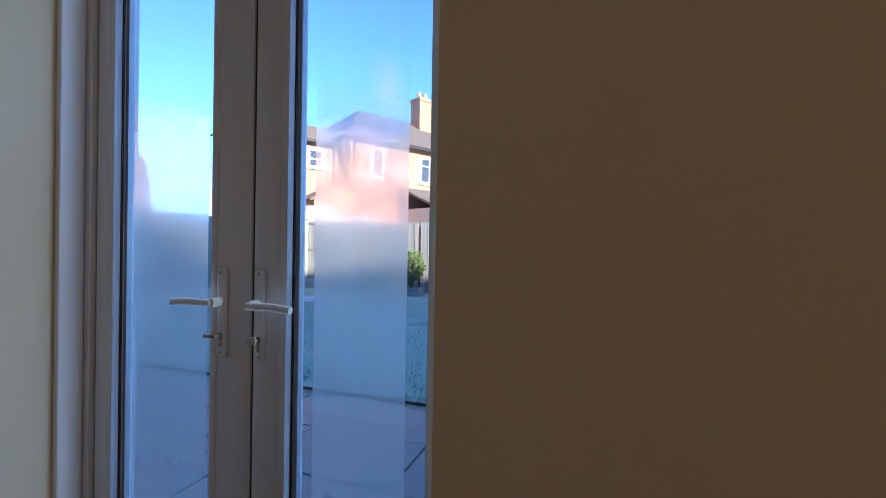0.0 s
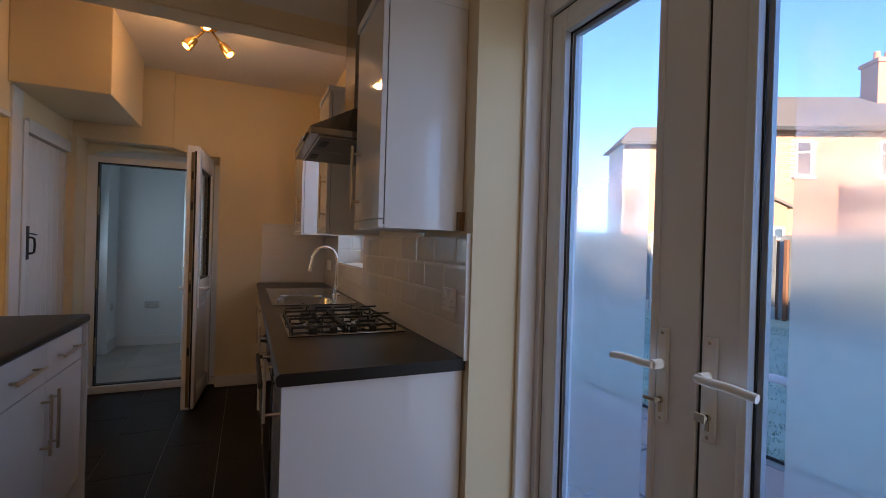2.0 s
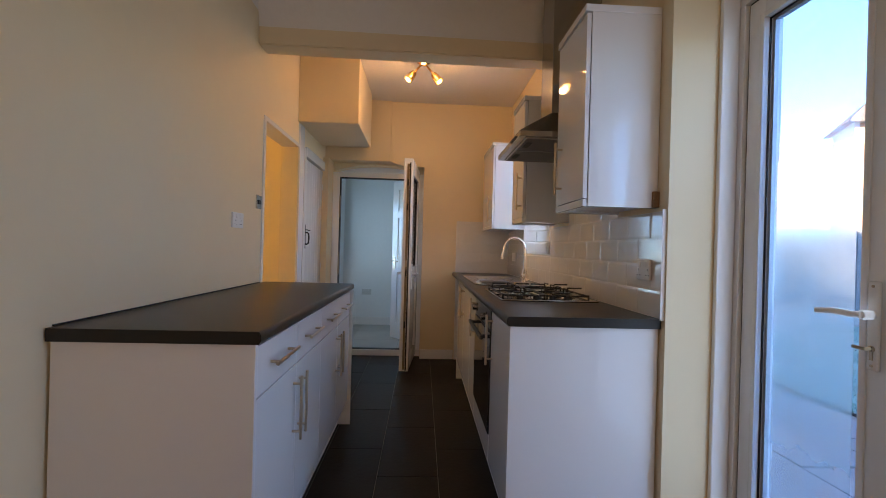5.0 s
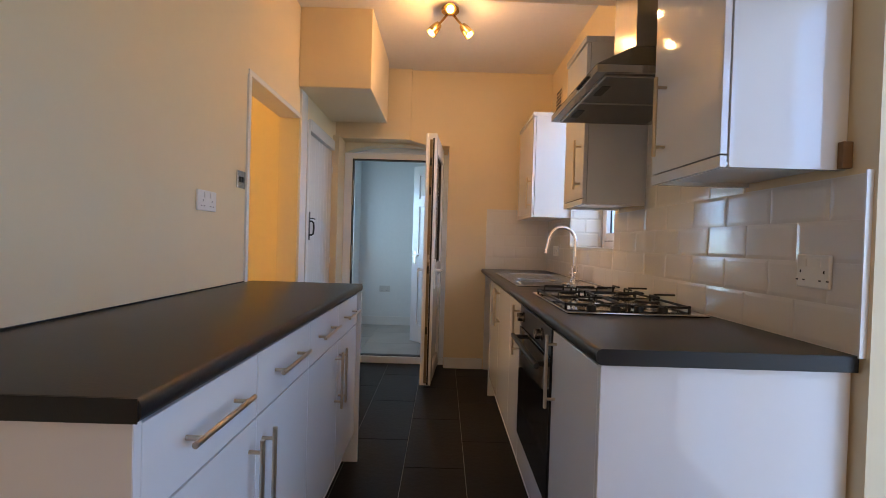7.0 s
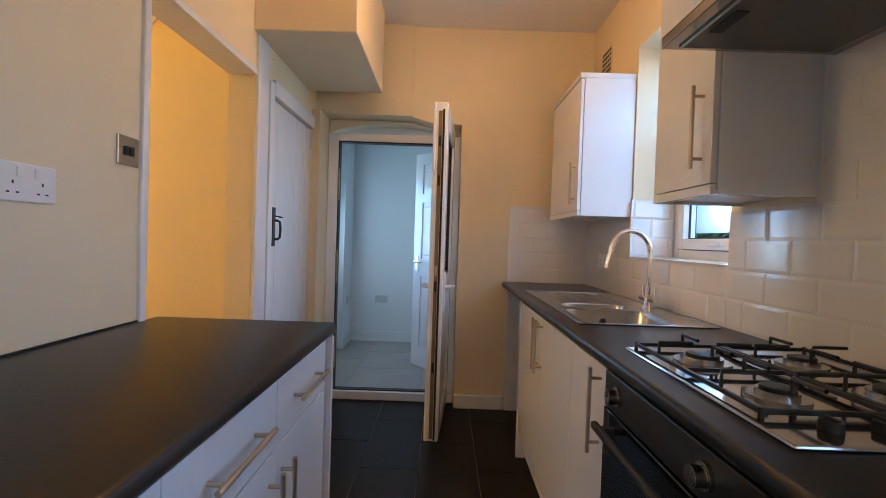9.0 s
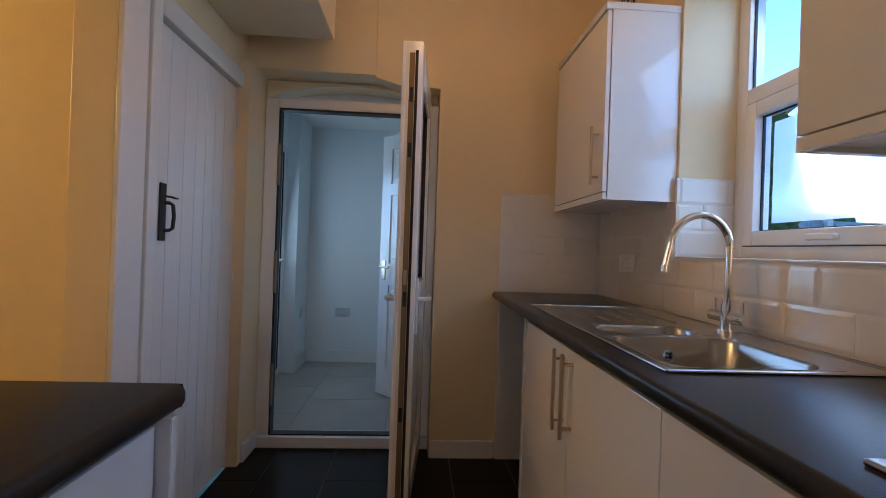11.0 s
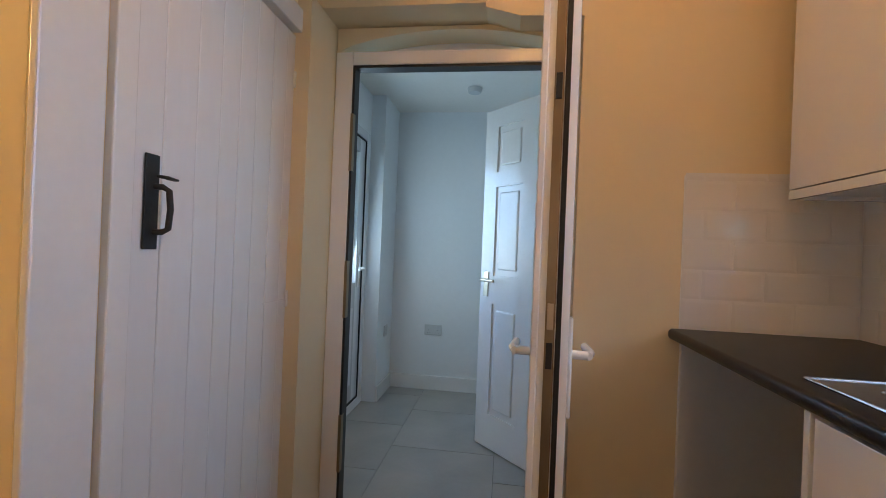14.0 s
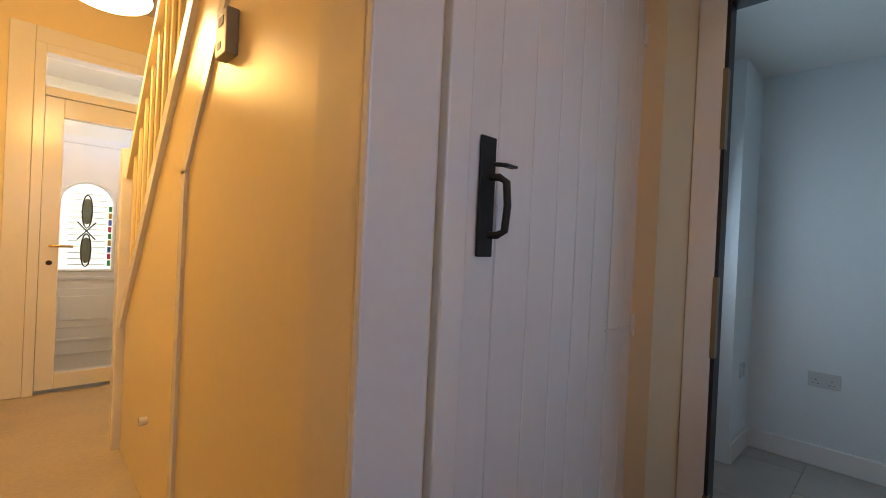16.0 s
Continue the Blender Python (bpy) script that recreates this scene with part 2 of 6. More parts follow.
FOG = fog_mat("condensation", 0.1, 1.68, 0.8)
FOG2 = fog_mat("sash_condensation", -2.4, 2.5, 0.9)
BULBGLOW = glow("lit_bulb", (1.0, 0.66, 0.28), 2.5)
SHADEGLOW = glow("lit_shade", (1.0, 0.85, 0.6), 1.5)

# ---- mesh helpers ----
LOC = {}


def B():
    return bmesh.new()


def join(bm, tmp):
    me = bpy.data.meshes.new("tmp")
    tmp.to_mesh(me)
    tmp.free()
    bm.from_mesh(me)
    bpy.data.meshes.remove(me)
    return bm


def box(bm, x0, x1, y0, y1, z0, z1, bev=0.0, seg=2, m=None):
    t = bmesh.new()
    bmesh.ops.create_cube(t, size=1)
    for v in t.verts:
        v.co = Vector((x0 + (v.co.x + 0.5) * (x1 - x0), y0 + (v.co.y + 0.5) * (y1 - y0), z0 + (v.co.z + 0.5) * (z1 - z0)))
    bmesh.ops.recalc_face_normals(t, faces=t.faces)
    if bev:
        bmesh.ops.bevel(t, geom=t.edges[:], offset=bev, segments=seg, profile=0.5, affect='EDGES')
    if m:
        t.transform(m)
    return join(bm, t)


def cyl(bm, a, b, r, seg=16, r2=None, bev=0.0):
    a, b = Vector(a), Vector(b)
    t = bmesh.new()
    bmesh.ops.create_cone(t, cap_ends=True, segments=seg, radius1=r, radius2=r if r2 is None else r2, depth=(b - a).length)
    if bev:
        bmesh.ops.bevel(t, geom=[e for e in t.edges if all(len(f.verts) > 4 or True for f in e.link_faces) and any(len(f.verts) > 4 for f in e.link_faces)], offset=bev, segments=2, affect='EDGES')
    t.transform(Matrix.Translation((a + b) / 2) @ (b - a).to_track_quat('Z', 'Y').to_matrix().to_4x4())
    return join(bm, t)


def tube(bm, pts, r, seg=10):
    """A round rod through the points, its rings carried along without twist."""
    pts = [Vector(p) for p in pts]
    rings, side = [], None
    for i, p in enumerate(pts):
        d = (pts[min(i + 1, len(pts) - 1)] - pts[max(i - 1, 0)]).normalized()
        side = d.orthogonal().normalized() if side is None else (side - d * side.dot(d)).normalized()
        up = d.cross(side)
        rings.append([bm.verts.new(p + (side * math.cos(2 * math.pi * k / seg) + up * math.sin(2 * math.pi * k / seg)) * r) for k in range(seg)])
    fs = []
    for u, v in zip(rings, rings[1:]):
        for k in range(seg):
            fs.append(bm.faces.new((u[k], u[(k + 1) % seg], v[(k + 1) % seg], v[k])))
    fs.append(bm.faces.new(rings[0][::-1]))
    fs.append(bm.faces.new(rings[-1]))
    return bm


def prism(bm, pts, axis, a, b):
    """A polygon (two coordinates a point) drawn out along an axis from a to b."""
    def put(p, h):
        return Vector((h, p[0], p[1])) if axis == 'x' else Vector((p[0], h, p[1])) if axis == 'y' else Vector((p[0], p[1], h))
    lo, hi = [bm.verts.new(put(p, a)) for p in pts], [bm.verts.new(put(p, b)) for p in pts]
    n = len(pts)
    fs = [bm.faces.new(lo), bm.faces.new(hi)] + [bm.faces.new((lo[i], lo[(i + 1) % n], hi[(i + 1) % n], hi[i])) for i in range(n)]
    bmesh.ops.recalc_face_normals(bm, faces=fs)
    return bm


def thing(name, loc=(0, 0, 0), label="", category="", group="", kind="", rz=0.0):
    e = new(name)
    e.empty_display_size = 0.1
    e.matrix_world = pose(*loc, 0, 0, rz)
    LOC[e] = Vector(loc)
    return tagged(e, label, category, group, kind)


def part(name, bm, material, parent=None, label="", smooth=False, local=False, kind=""):
    """One mesh object under a thing or part; the bmesh is in world places unless local."""
    me = bpy.data.meshes.new(name)
    if parent is not None and not local:
        bm.transform(Matrix.Translation(-LOC[parent]))
    bm.to_mesh(me)
    bm.free()
    me.materials.append(material)
    if smooth:
        me.polygons.foreach_set("use_smooth", [True] * len(me.polygons))
        me.set_sharp_from_angle(angle=radians(40))
    ob = new(name, me)
    if parent is not None:
        ob.parent = parent
        LOC[ob] = LOC[parent]
    else:
        LOC[ob] = Vector((0, 0, 0))
    return tagged(ob, label, kind=kind)


def structure(name, bm, material, label, category="", smooth=False):
    return tagged(part(name, bm, material, smooth=smooth), label, category, kind="structure")


def solid(name, material, label, category, *boxes, bev=0.0):
    bm = B()
    for b in boxes:
        box(bm, *b, bev=bev)
    return structure(name, bm, material, label, category)

# ---- structure: kitchen shell ----
H = 2.75
YL, YT, XF, YDOOR = -1.22, 0.768, -4.724, 1.03
# left wall with the hall opening and the cupboard doorway
solid("wall_left", CREAM, "cream painted plaster wall with hall opening and cupboard doorway", "wall",
      (-2.89, 3.0, YL - 0.13, YL, 0, H), (-3.70, -2.89, YL - 0.13, YL, 2.02, H), (-3.82, -3.70, YL - 0.13, YL, 0, H),
      (-4.60, -3.82, YL - 0.13, YL, 2.03, H), (-4.99, -4.60, YL - 0.13, YL, 0, H))
# right wall behind the units, with the window opening
solid("wall_right", CREAM, "cream painted wall with a window opening over the sink", "wall",
      (-3.12, -1.60, YT, 1.10, 0, H), (-4.99, -3.97, YT, 1.10, 0, H), (-3.97, -3.12, YT, 1.10, 0, 1.158), (-3.97, -3.12, YT, 1.10, 2.32, H))
# wall with the french doors
solid("wall_garden", CREAM, "cream painted plaster wall beside the french doors", "wall",
      (-0.37, 3.0, YT, 1.10, 0, H), (-1.60, -0.37, YT, 1.10, 2.24, H))
# far wall round the recessed back doorway: flat lintel, stepped down to the right
fw = B()
prism(fw, [(-0.17, 0), (YT, 0), (YT, H), (-0.53, H), (-0.53, 2.105), (-0.40, 2.068), (-0.17, 2.06)], 'x', -4.97, XF)
box(fw, -4.97, XF + 0.03, YL, -0.53, 2.105, H)
structure("wall_far", fw, CREAM, "cream painted end wall round a recessed arched doorway", "wall")
# rounded head of the recess over the back door
ar = B()
prof = [(-1.16, 2.0)] + [(-1.16 + 0.98 * k / 14, 2.0 + 0.085 * math.sin(math.pi * k / 14) ** 0.7) for k in range(1, 14)] + [(-0.18, 2.0), (-0.18, 2.1), (-1.16, 2.1)]
prism(ar, prof, 'x', -4.97, -4.846)
structure("arch_panel", ar, CREAM, "shallow plaster arch over the back door frame", "arch", True)
solid("recess_cheek", CREAM, "cream plaster cheek of the door recess", "wall", (-4.97, -4.60, YL, -1.165, 0, 2.105))
solid("wall_rear", CREAM, "cream plaster wall closing the dining end", "wall", (3.0, 3.13, YL - 0.13, -0.9, 0, H), (3.0, 3.13, 0.5, 1.10, 0, H), (3.0, 3.13, -0.9, 0.5, 0, 0.9), (3.0, 3.13, -0.9, 0.5, 2.1, H))
solid("ceiling", CEIL, "white painted plaster ceiling", "ceiling", (-4.99, 3.13, YL - 0.13, 1.10, H, H + 0.12))
bm = B()
prism(bm, [(-2.75, YL), (-2.795, YT), (-2.95, YT), (-2.90, YL)], 'z', 2.43, H)
bmesh.ops.bevel(bm, geom=bm.edges[:], offset=0.008, segments=2, affect='EDGES')
structure("ceiling_beam", bm, CREAM, "cream painted boxed ceiling beam", "beam")
# coving on the near side of the beam and along the walls
cv = [(0, 0), (0, -0.12)] + [(0.12 - 0.12 * math.cos(a), -0.12 + 0.12 * math.sin(a)) for a in [math.pi / 2 * k / 6 for k in range(1, 6)]] + [(0.12, 0)]
bm = B()
prism(bm, [(-2.75 + 1.3 * u, H + 1.75 * v) for u, v in cv], 'y', YL, YT)
for v in bm.verts:
    v.co.x -= (v.co.y - YL) * 0.0226
prism(bm, [(YL + u, H + v) for u, v in cv], 'x', -2.74, 3.0)
structure("coving", bm, CEIL, "white plaster coving", "coving", True)
bm = B()
box(bm, -4.53, -3.65, YL, -0.725, 2.205, H, bev=0.006)
structure("stair_bulkhead", bm, CREAM, "cream plastered boxing under the stairs", "bulkhead")

def skirting(name, x0, x1, y0, y1):
    bm = B()
    box(bm, x0, x1, y0, y1, 0, 0.10, bev=0.006)
    return structure(name, bm, WHITE, "white gloss skirting board", "skirting board")

skirting("baseboard_far", XF, XF + 0.018, -0.168, 0.19)
skirting("baseboard_recess", -4.84, -4.64, -1.165, -1.147)
skirting("baseboard_left", -1.24, 3.0, YL, YL + 0.018)
skirting("baseboard_garden", -0.37, 3.0, YT - 0.018, YT)

# ---- hall opening trim ----
for nm, bx in (("door_lining_near", (-2.90, -2.87, YL - 0.135, YL + 0.012, 0, 2.0)), ("door_lining_far", (-3.70, -3.687, YL - 0.14, YL - 0.003, 0, 2.0)),
               ("plaster_margin", (-3.829, -3.8165, YL - 0.002, YL + 0.003, 0, 2.20)), ("architrave_far", (-3.816, -3.685, YL - 0.002, YL + 0.016, 0, 2.20)), ("door_lining_head", (-3.684, -2.88, YL - 0.135, YL + 0.008, 2.0, 2.03))):
    bm = B()
    box(bm, *bx, bev=0.004)
    if nm == "plaster_margin":
        structure(nm, bm, CREAM, "narrow cream plaster margin between two door frames", "wall")
    elif nm == "door_lining_far":
        structure(nm, bm, HALLGLOSS, "cream gloss lining of the hall opening", "door frame")
    else:
        structure(nm, bm, WHITE, "white gloss lining of the hall opening", "door frame")

# ---- under-stair cupboard ----
bm = B()
box(bm, -3.885, -3.83, YL - 0.05, YL + 0.02, 0, 2.03, bev=0.004)
box(bm, -4.66, -3.885, YL - 0.05, YL + 0.022, 1.965, 2.05, bev=0.005)
structure("cupboard_frame", bm, WHITE, "white gloss painted door frame", "door frame")
PLANK = mat("thick_white_gloss", (0.83, 0.82, 0.81), 0.13, var=0.05, scale=2.5, bump=0.25, bscale=7, stretch=(1, 1, 0.25), coat=0.3)
cup = thing("cupboard_door", (-3.89, YL, 0), "closed white painted tongue-and-groove plank door with black iron latch", "door")
edges = [-3.889, -3.985, -4.095, -4.19, -4.275, -4.36, -4.455, -4.545, -4.605]
for a, b in zip(edges, edges[1:]):
    bm = B()
    box(bm, b + 0.0003, a - 0.0003, YL - 0.03, YL - 0.003 + random.uniform(-0.001, 0.001), 0.012, 1.955, bev=0.0035)
    part("plank", bm, PLANK, cup)
bm = B()
box(bm, -4.605, -3.889, YL - 0.045, YL - 0.031, 0.012, 1.955)
part("backing", bm, WHITE, cup)
bm = B()
box(bm, -3.968, -3.928, YL, YL + 0.006, 1.158, 1.372, bev=0.002)
plate = part("latch_plate", bm, BLACKIRON, cup, "black iron thumb latch plate")
bm = B()
tube(bm, [(-3.962, YL + 0.004, 1.325), (-3.968, YL + 0.028, 1.322), (-3.976, YL + 0.038, 1.318)], 0.004, 8)
box(bm, -3.984, -3.956, YL + 0.030, YL + 0.043, 1.316, 1.321, bev=0.001)
part("thumb_lever", bm, BLACKIRON, plate)
bm = B()
tube(bm, [(-3.956, YL + 0.004, 1.30), (-3.962, YL + 0.02, 1.30), (-3.970, YL + 0.030, 1.292), (-3.972, YL + 0.033, 1.25), (-3.970, YL + 0.030, 1.205), (-3.962, YL + 0.02, 1.197), (-3.956, YL + 0.004, 1.197)], 0.007, 10)
part("pull", bm, BLACKIRON, plate, smooth=True)
bm = B()
box(bm, -4.60, -4.44, YL - 0.003, YL + 0.0015, 0.976, 0.979)
box(bm, -4.605, -4.59, YL - 0.003, YL + 0.006, 0.95, 1.01, bev=0.002)
part("hinge", bm, WHITE, cup, "painted-over hinge")
bm = B()
box(bm, -4.605, -4.59, YL - 0.003, YL + 0.006, 1.76, 1.82, bev=0.002)
part("hinge", bm, WHITE, cup, "painted-over hinge")

# ---- kitchen floor ----
solid("floor", FGROUT, "grey grout bed under black floor tiles", "floor", (-4.97, 3.0, YL, 1.05, -0.1, -0.004))
solid("threshold_slab", CONC, "concrete floor in the doorways", "floor", (-4.99, -4.97, -1.2, -0.2, -0.1, -0.002), (-3.70, -2.89, YL - 0.13, YL, -0.1, -0.006))

# ---- wall and base units ----
def bar_handle(parent, a, b, out, stand=0.032, r=0.006):
    """A satin bar on two posts; out is the way it stands off."""
    a, b, out = Vector(a), Vector(b), Vector(out)
    d = (b - a).normalized()
    bm = B()
    cyl(bm, a + out * stand, b + out * stand, r, 14, bev=0.0012)
    for q in (a + d * 0.03, b - d * 0.03):
        cyl(bm, q, q + out * stand, r * 0.8, 10)
    return part("handle", bm, SATIN, parent, "brushed nickel bar handle", smooth=True)

def front(name, parent, x0, x1, yf, z0, z1, out):
    """A slab door or drawer front whose face lies at yf."""
    bm = B()
    box(bm, x0 + 0.0015, x1 - 0.0015, min(yf, yf - out * 0.018), max(yf, yf - out * 0.018), z0, z1, bev=0.0015)
    return part(name, bm, GLOSSDOOR, parent)

def carcass(parent, x0, x1, y0, y1, z0, z1, material=CARCASS, name="carcass"):
    bm = B()
    box(bm, x0, x1, y0, y1, z0, z1, bev=0.001)
    return part(name, bm, material, parent)

def end_panel(name, x0, x1, y0, y1, front_sign, material, label, group):
    """A full-height board with a thin lipping along its front edge."""
    u = thing(name, ((x0 + x1) / 2, (y0 + y1) / 2, 0), label, "panel", group)
    bm = B()
    box(bm, x0, x1, y0, y1, 0, 0.897, bev=0.001)
    part("board", bm, material, u)
    yf = y1 if front_sign > 0 else y0
    bm = B()
    box(bm, x0 + 0.001, x1 - 0.001, min(yf, yf + front_sign * 0.0008), max(yf, yf + front_sign * 0.0008), 0.001, 0.896)
    part("edge_strip", bm, material, u, "thin edge lipping")
    return u

LF = -0.642      # face of the left units
LX = [-1.262, -2.092, -2.922]
for i in range(2):
    xa, xb = LX[i], LX[i + 1]
    u = thing("base_cabinet", ((xa + xb) / 2, -0.93, 0), "white gloss base unit with two drawers over two doors", "kitchen cabinet", "left base units")
    carcass(u, xb + 0.001, xa - 0.001, YL + 0.01, LF - 0.02, 0.15, 0.895)
    xm = (xa + xb) / 2
    for c, d in ((xa, xm), (xm, xb)):
        dr = front("drawer_front", u, d, c, LF, 0.735, 0.888, 1)
        mid = (c + d) / 2
        bar_handle(dr, (mid - 0.12, LF, 0.815), (mid + 0.12, LF, 0.815), (0, 1, 0))
        do = front("door", u, d, c, LF, 0.155, 0.73, 1)
        hx = xm + 0.038 if c == xa else xm - 0.038
        bar_handle(do, (hx, LF, 0.455), (hx, LF, 0.695), (0, 1, 0))
    bm = B()
    box(bm, xb + 0.001, xa - 0.001, LF - 0.075, LF - 0.06, 0.0, 0.148)
    part("plinth", bm, CARCASS, u, "white plinth")
for xa, xb in ((-1.262, -1.244), (-2.942, -2.924)):
    end_panel("end_panel", xa, xb, YL + 0.01, LF + (0.02 if xa < -2 else 0.0), 1, GLOSSDOOR, "white gloss end panel of the base units", "left base units")

def worktop(name, x0, x1, y0, y1, front_sign, label):
    """Laminate worktop with a rounded front edge."""
    yf = y1 if front_sign > 0 else y0
    yb = y0 if front_sign > 0 else y1
    s = front_sign
    pts = [(yb, 0.899), (yf - s * 0.012, 0.899), (yf - s * 0.004, 0.903), (yf, 0.911), (yf, 0.925), (yf - s * 0.004, 0.933), (yf - s * 0.012, 0.937), (yb, 0.937)]
    bm = B()
    prism(bm, pts, 'x', x0, x1)
    return tagged(part(name, bm, WORKTOP, smooth=True), label, "worktop")

lw_ = thing("worktop", (-2.1, -0.9, 0.9), "black laminate worktop with rounded edge on white units", "worktop")
wt = worktop("slab", -2.965, -1.233, YL + 0.005, -0.623, 1, "")
del wt["category"]
wt.parent, wt.matrix_parent_inverse = lw_, Matrix.Translation(-LOC[lw_])
for xa, xb in ((-1.2328, -1.2312), (-2.9668, -2.9652)):
    bm = B()
    box(bm, xa, xb, YL + 0.005, -0.628, 0.9, 0.9365)
    part("end_strip", bm, WORKTOP, lw_, "black end strip")
bm = B()
box(bm, -2.89, -1.26, YL, YL + 0.006, 0.9375, 0.942)
part("sealant", bm, BLACKPL, lw_, "dark sealant line against the wall")

RF = 0.178       # face of the right units
RC = 0.160       # front of the right worktop
# right worktop, with the sink hole left open
bm = B()
pts = [(YT - 0.004, 0.899), (RC + 0.012, 0.899), (RC + 0.004, 0.903), (RC, 0.911), (RC, 0.925), (RC + 0.004, 0.933), (RC + 0.012, 0.937), (YT - 0.004, 0.937)]
prism(bm, pts, 'x', -3.09, -1.622)
rw = thing("worktop", (-3.1, 0.45, 0.9), "long black laminate worktop holding the sink and hob", "worktop")
part("near_length", bm, WORKTOP, rw, smooth=True)
bm = B()
prism(bm, pts, 'x', -4.72, -4.08)
part("corner_length", bm, WORKTOP, rw, smooth=True)
bm = B()
front_strip = [(0.235, 0.899)] + pts[1:7] + [(0.235, 0.937)]
prism(bm, front_strip, 'x', -4.08, -3.09)
part("front_rail", bm, WORKTOP, rw, smooth=True)
bm = B()
box(bm, -4.08, -3.09, 0.715, YT - 0.004, 0.899, 0.937)
part("back_rail", bm, WORKTOP, rw)

def base_unit(x0, x1, doors, label):
    u = thing("base_cabinet", ((x0 + x1) / 2, 0.47, 0), label, "kitchen cabinet", "right base units")
    t = 0.016
    bm = B()
    box(bm, x0 + 0.001, x0 + t, RF + 0.02, YT - 0.01, 0.15, 0.895)
    box(bm, x1 - t, x1 - 0.001, RF + 0.02, YT - 0.01, 0.15, 0.895)
    box(bm, x0 + t, x1 - t, RF + 0.02, YT - 0.01, 0.15, 0.168)
    box(bm, x0 + t, x1 - t, YT - 0.02, YT - 0.01, 0.168, 0.895)
    part("carcass", bm, CARCASS, u)
    for a, b, hx in doors:
        d = front("door", u, a, b, RF, 0.155, 0.888, -1)
        bar_handle(d, (hx, RF, 0.64), (hx, RF, 0.88), (0, -1, 0))
    bm = B()
    box(bm, x0, x1, RF + 0.05, RF + 0.066, 0, 0.148)
    part("plinth", bm, CARCASS, u, "white plinth")
    return u

base_unit(-2.09, -1.659, [(-2.09, -1.659, -2.045)], "white gloss single-door base unit beside the oven")
base_unit(-3.02, -2.70, [(-3.02, -2.70, -2.735)], "narrow white gloss base unit between oven and sink")
base_unit(-4.0, -3.02, [(-4.0, -3.505, -3.54), (-3.505, -3.02, -3.47)], "white gloss double-door unit under the sink")
for x, w in ((-1.657, 0.018), (-4.02, 0.018)):
    end_panel("end_panel", x, x + w, RF - (0.0 if x > -2 else 0.005), YT - 0.005, -1, GLOSSDOOR, "white gloss end panel of the base units", "right base units")
end_panel("filler_panel", XF + 0.001, XF + 0.019, 0.20, YT - 0.004, -1, CARCASS, "pale grey panel against the wall under the worktop", "")

# oven
ov = thing("built_in_oven", (-2.395, 0.45, 0.15), "black glass built-in electric oven under the hob", "oven")
carcass(ov, -2.695, -2.095, RF + 0.02, YT - 0.05, 0.15, 0.89, OVENPANEL, "housing")
bm = B()
box(bm, -2.693, -2.097, RF - 0.004, RF + 0.018, 0.795, 0.89, bev=0.003)
cp = part("control_panel", bm, OVENPANEL, ov, "dark control panel")
for x in (-2.60, -2.23):
    bm = B()
    cyl(bm, (x, RF - 0.004, 0.845), (x, RF - 0.012, 0.845), 0.024, 24)
    cyl(bm, (x, RF - 0.012, 0.845), (x, RF - 0.034, 0.845), 0.0185, 24, bev=0.002)
    box(bm, x - 0.002, x + 0.002, RF - 0.036, RF - 0.034, 0.845, 0.863)
    part("knob", bm, STEEL, cp, "steel control knob", smooth=True)
bm = B()
box(bm, -2.693, -2.097, RF - 0.006, RF + 0.018, 0.285, 0.79, bev=0.004)
od = part("oven_door", bm, OVENGLASS, ov, "black glass oven door")
bm = B()
box(bm, -2.66, -2.13, RF - 0.052, RF - 0.034, 0.742, 0.762, bev=0.006)
for x in (-2.62, -2.17):
    box(bm, x - 0.012, x + 0.012, RF - 0.036, RF - 0.005, 0.744, 0.760, bev=0.003)
part("handle", bm, BLACKPL, od, "black bar handle")
bm = B()
box(bm, -2.693, -2.097, RF - 0.001, RF + 0.018, 0.155, 0.28, bev=0.002)
part("lower_panel", bm, GLOSSDOOR, ov, "white panel below the oven")
bm = B()
box(bm, -2.695, -2.095, RF + 0.05, RF + 0.066, 0, 0.148)
part("plinth", bm, CARCASS, ov)

def wall_unit(x0, x1, hx, z0, z1, label):
    u = thing("wall_cabinet", ((x0 + x1) / 2, 0.61, z0), label, "kitchen cabinet", "wall units")
    carcass(u, x0, x1, 0.484, YT - 0.002, z0 + 0.012, z1 - 0.03)
    d = front("door", u, x0, x1, 0.462, z0 + 0.032, z1 - 0.034, -1)
    bar_handle(d, (hx, 0.462, 1.45), (hx, 0.462, 1.69), (0, -1, 0))
    bm = B()
    box(bm, x0, x1, 0.462, 0.478, z0, z0 + 0.028, bev=0.001)
    box(bm, x0, x1, 0.478, 0.483, z0 + 0.005, z0 + 0.012)
    part("light_rail", bm, GLOSSDOOR, u)
    bm = B()
    box(bm, x0 - 0.003, x1 + 0.003, 0.455, YT - 0.002, z1 - 0.029, z1, bev=0.002)
    part("cornice", bm, GLOSSDOOR, u)
    for xa in (x0 - 0.0, x1 - 0.016):
        bm = B()
        box(bm, xa - 0.0015, xa + 0.0175, 0.4825, YT - 0.002, z0, z1 - 0.0295, bev=0.001)
        part("side_panel", bm, GLOSSDOOR, u)
    return u

wall_unit(-2.035, -1.68, -1.958, 1.374, 2.18, "white gloss single wall unit with bar handle")
wall_unit(-3.075, -2.742, -2.79, 1.374, 2.18, "narrow white gloss wall unit beside the cooker hood")
wall_unit(-4.60, -3.985, -4.035, 1.385, 2.18, "white gloss wall unit in the corner beyond the window")

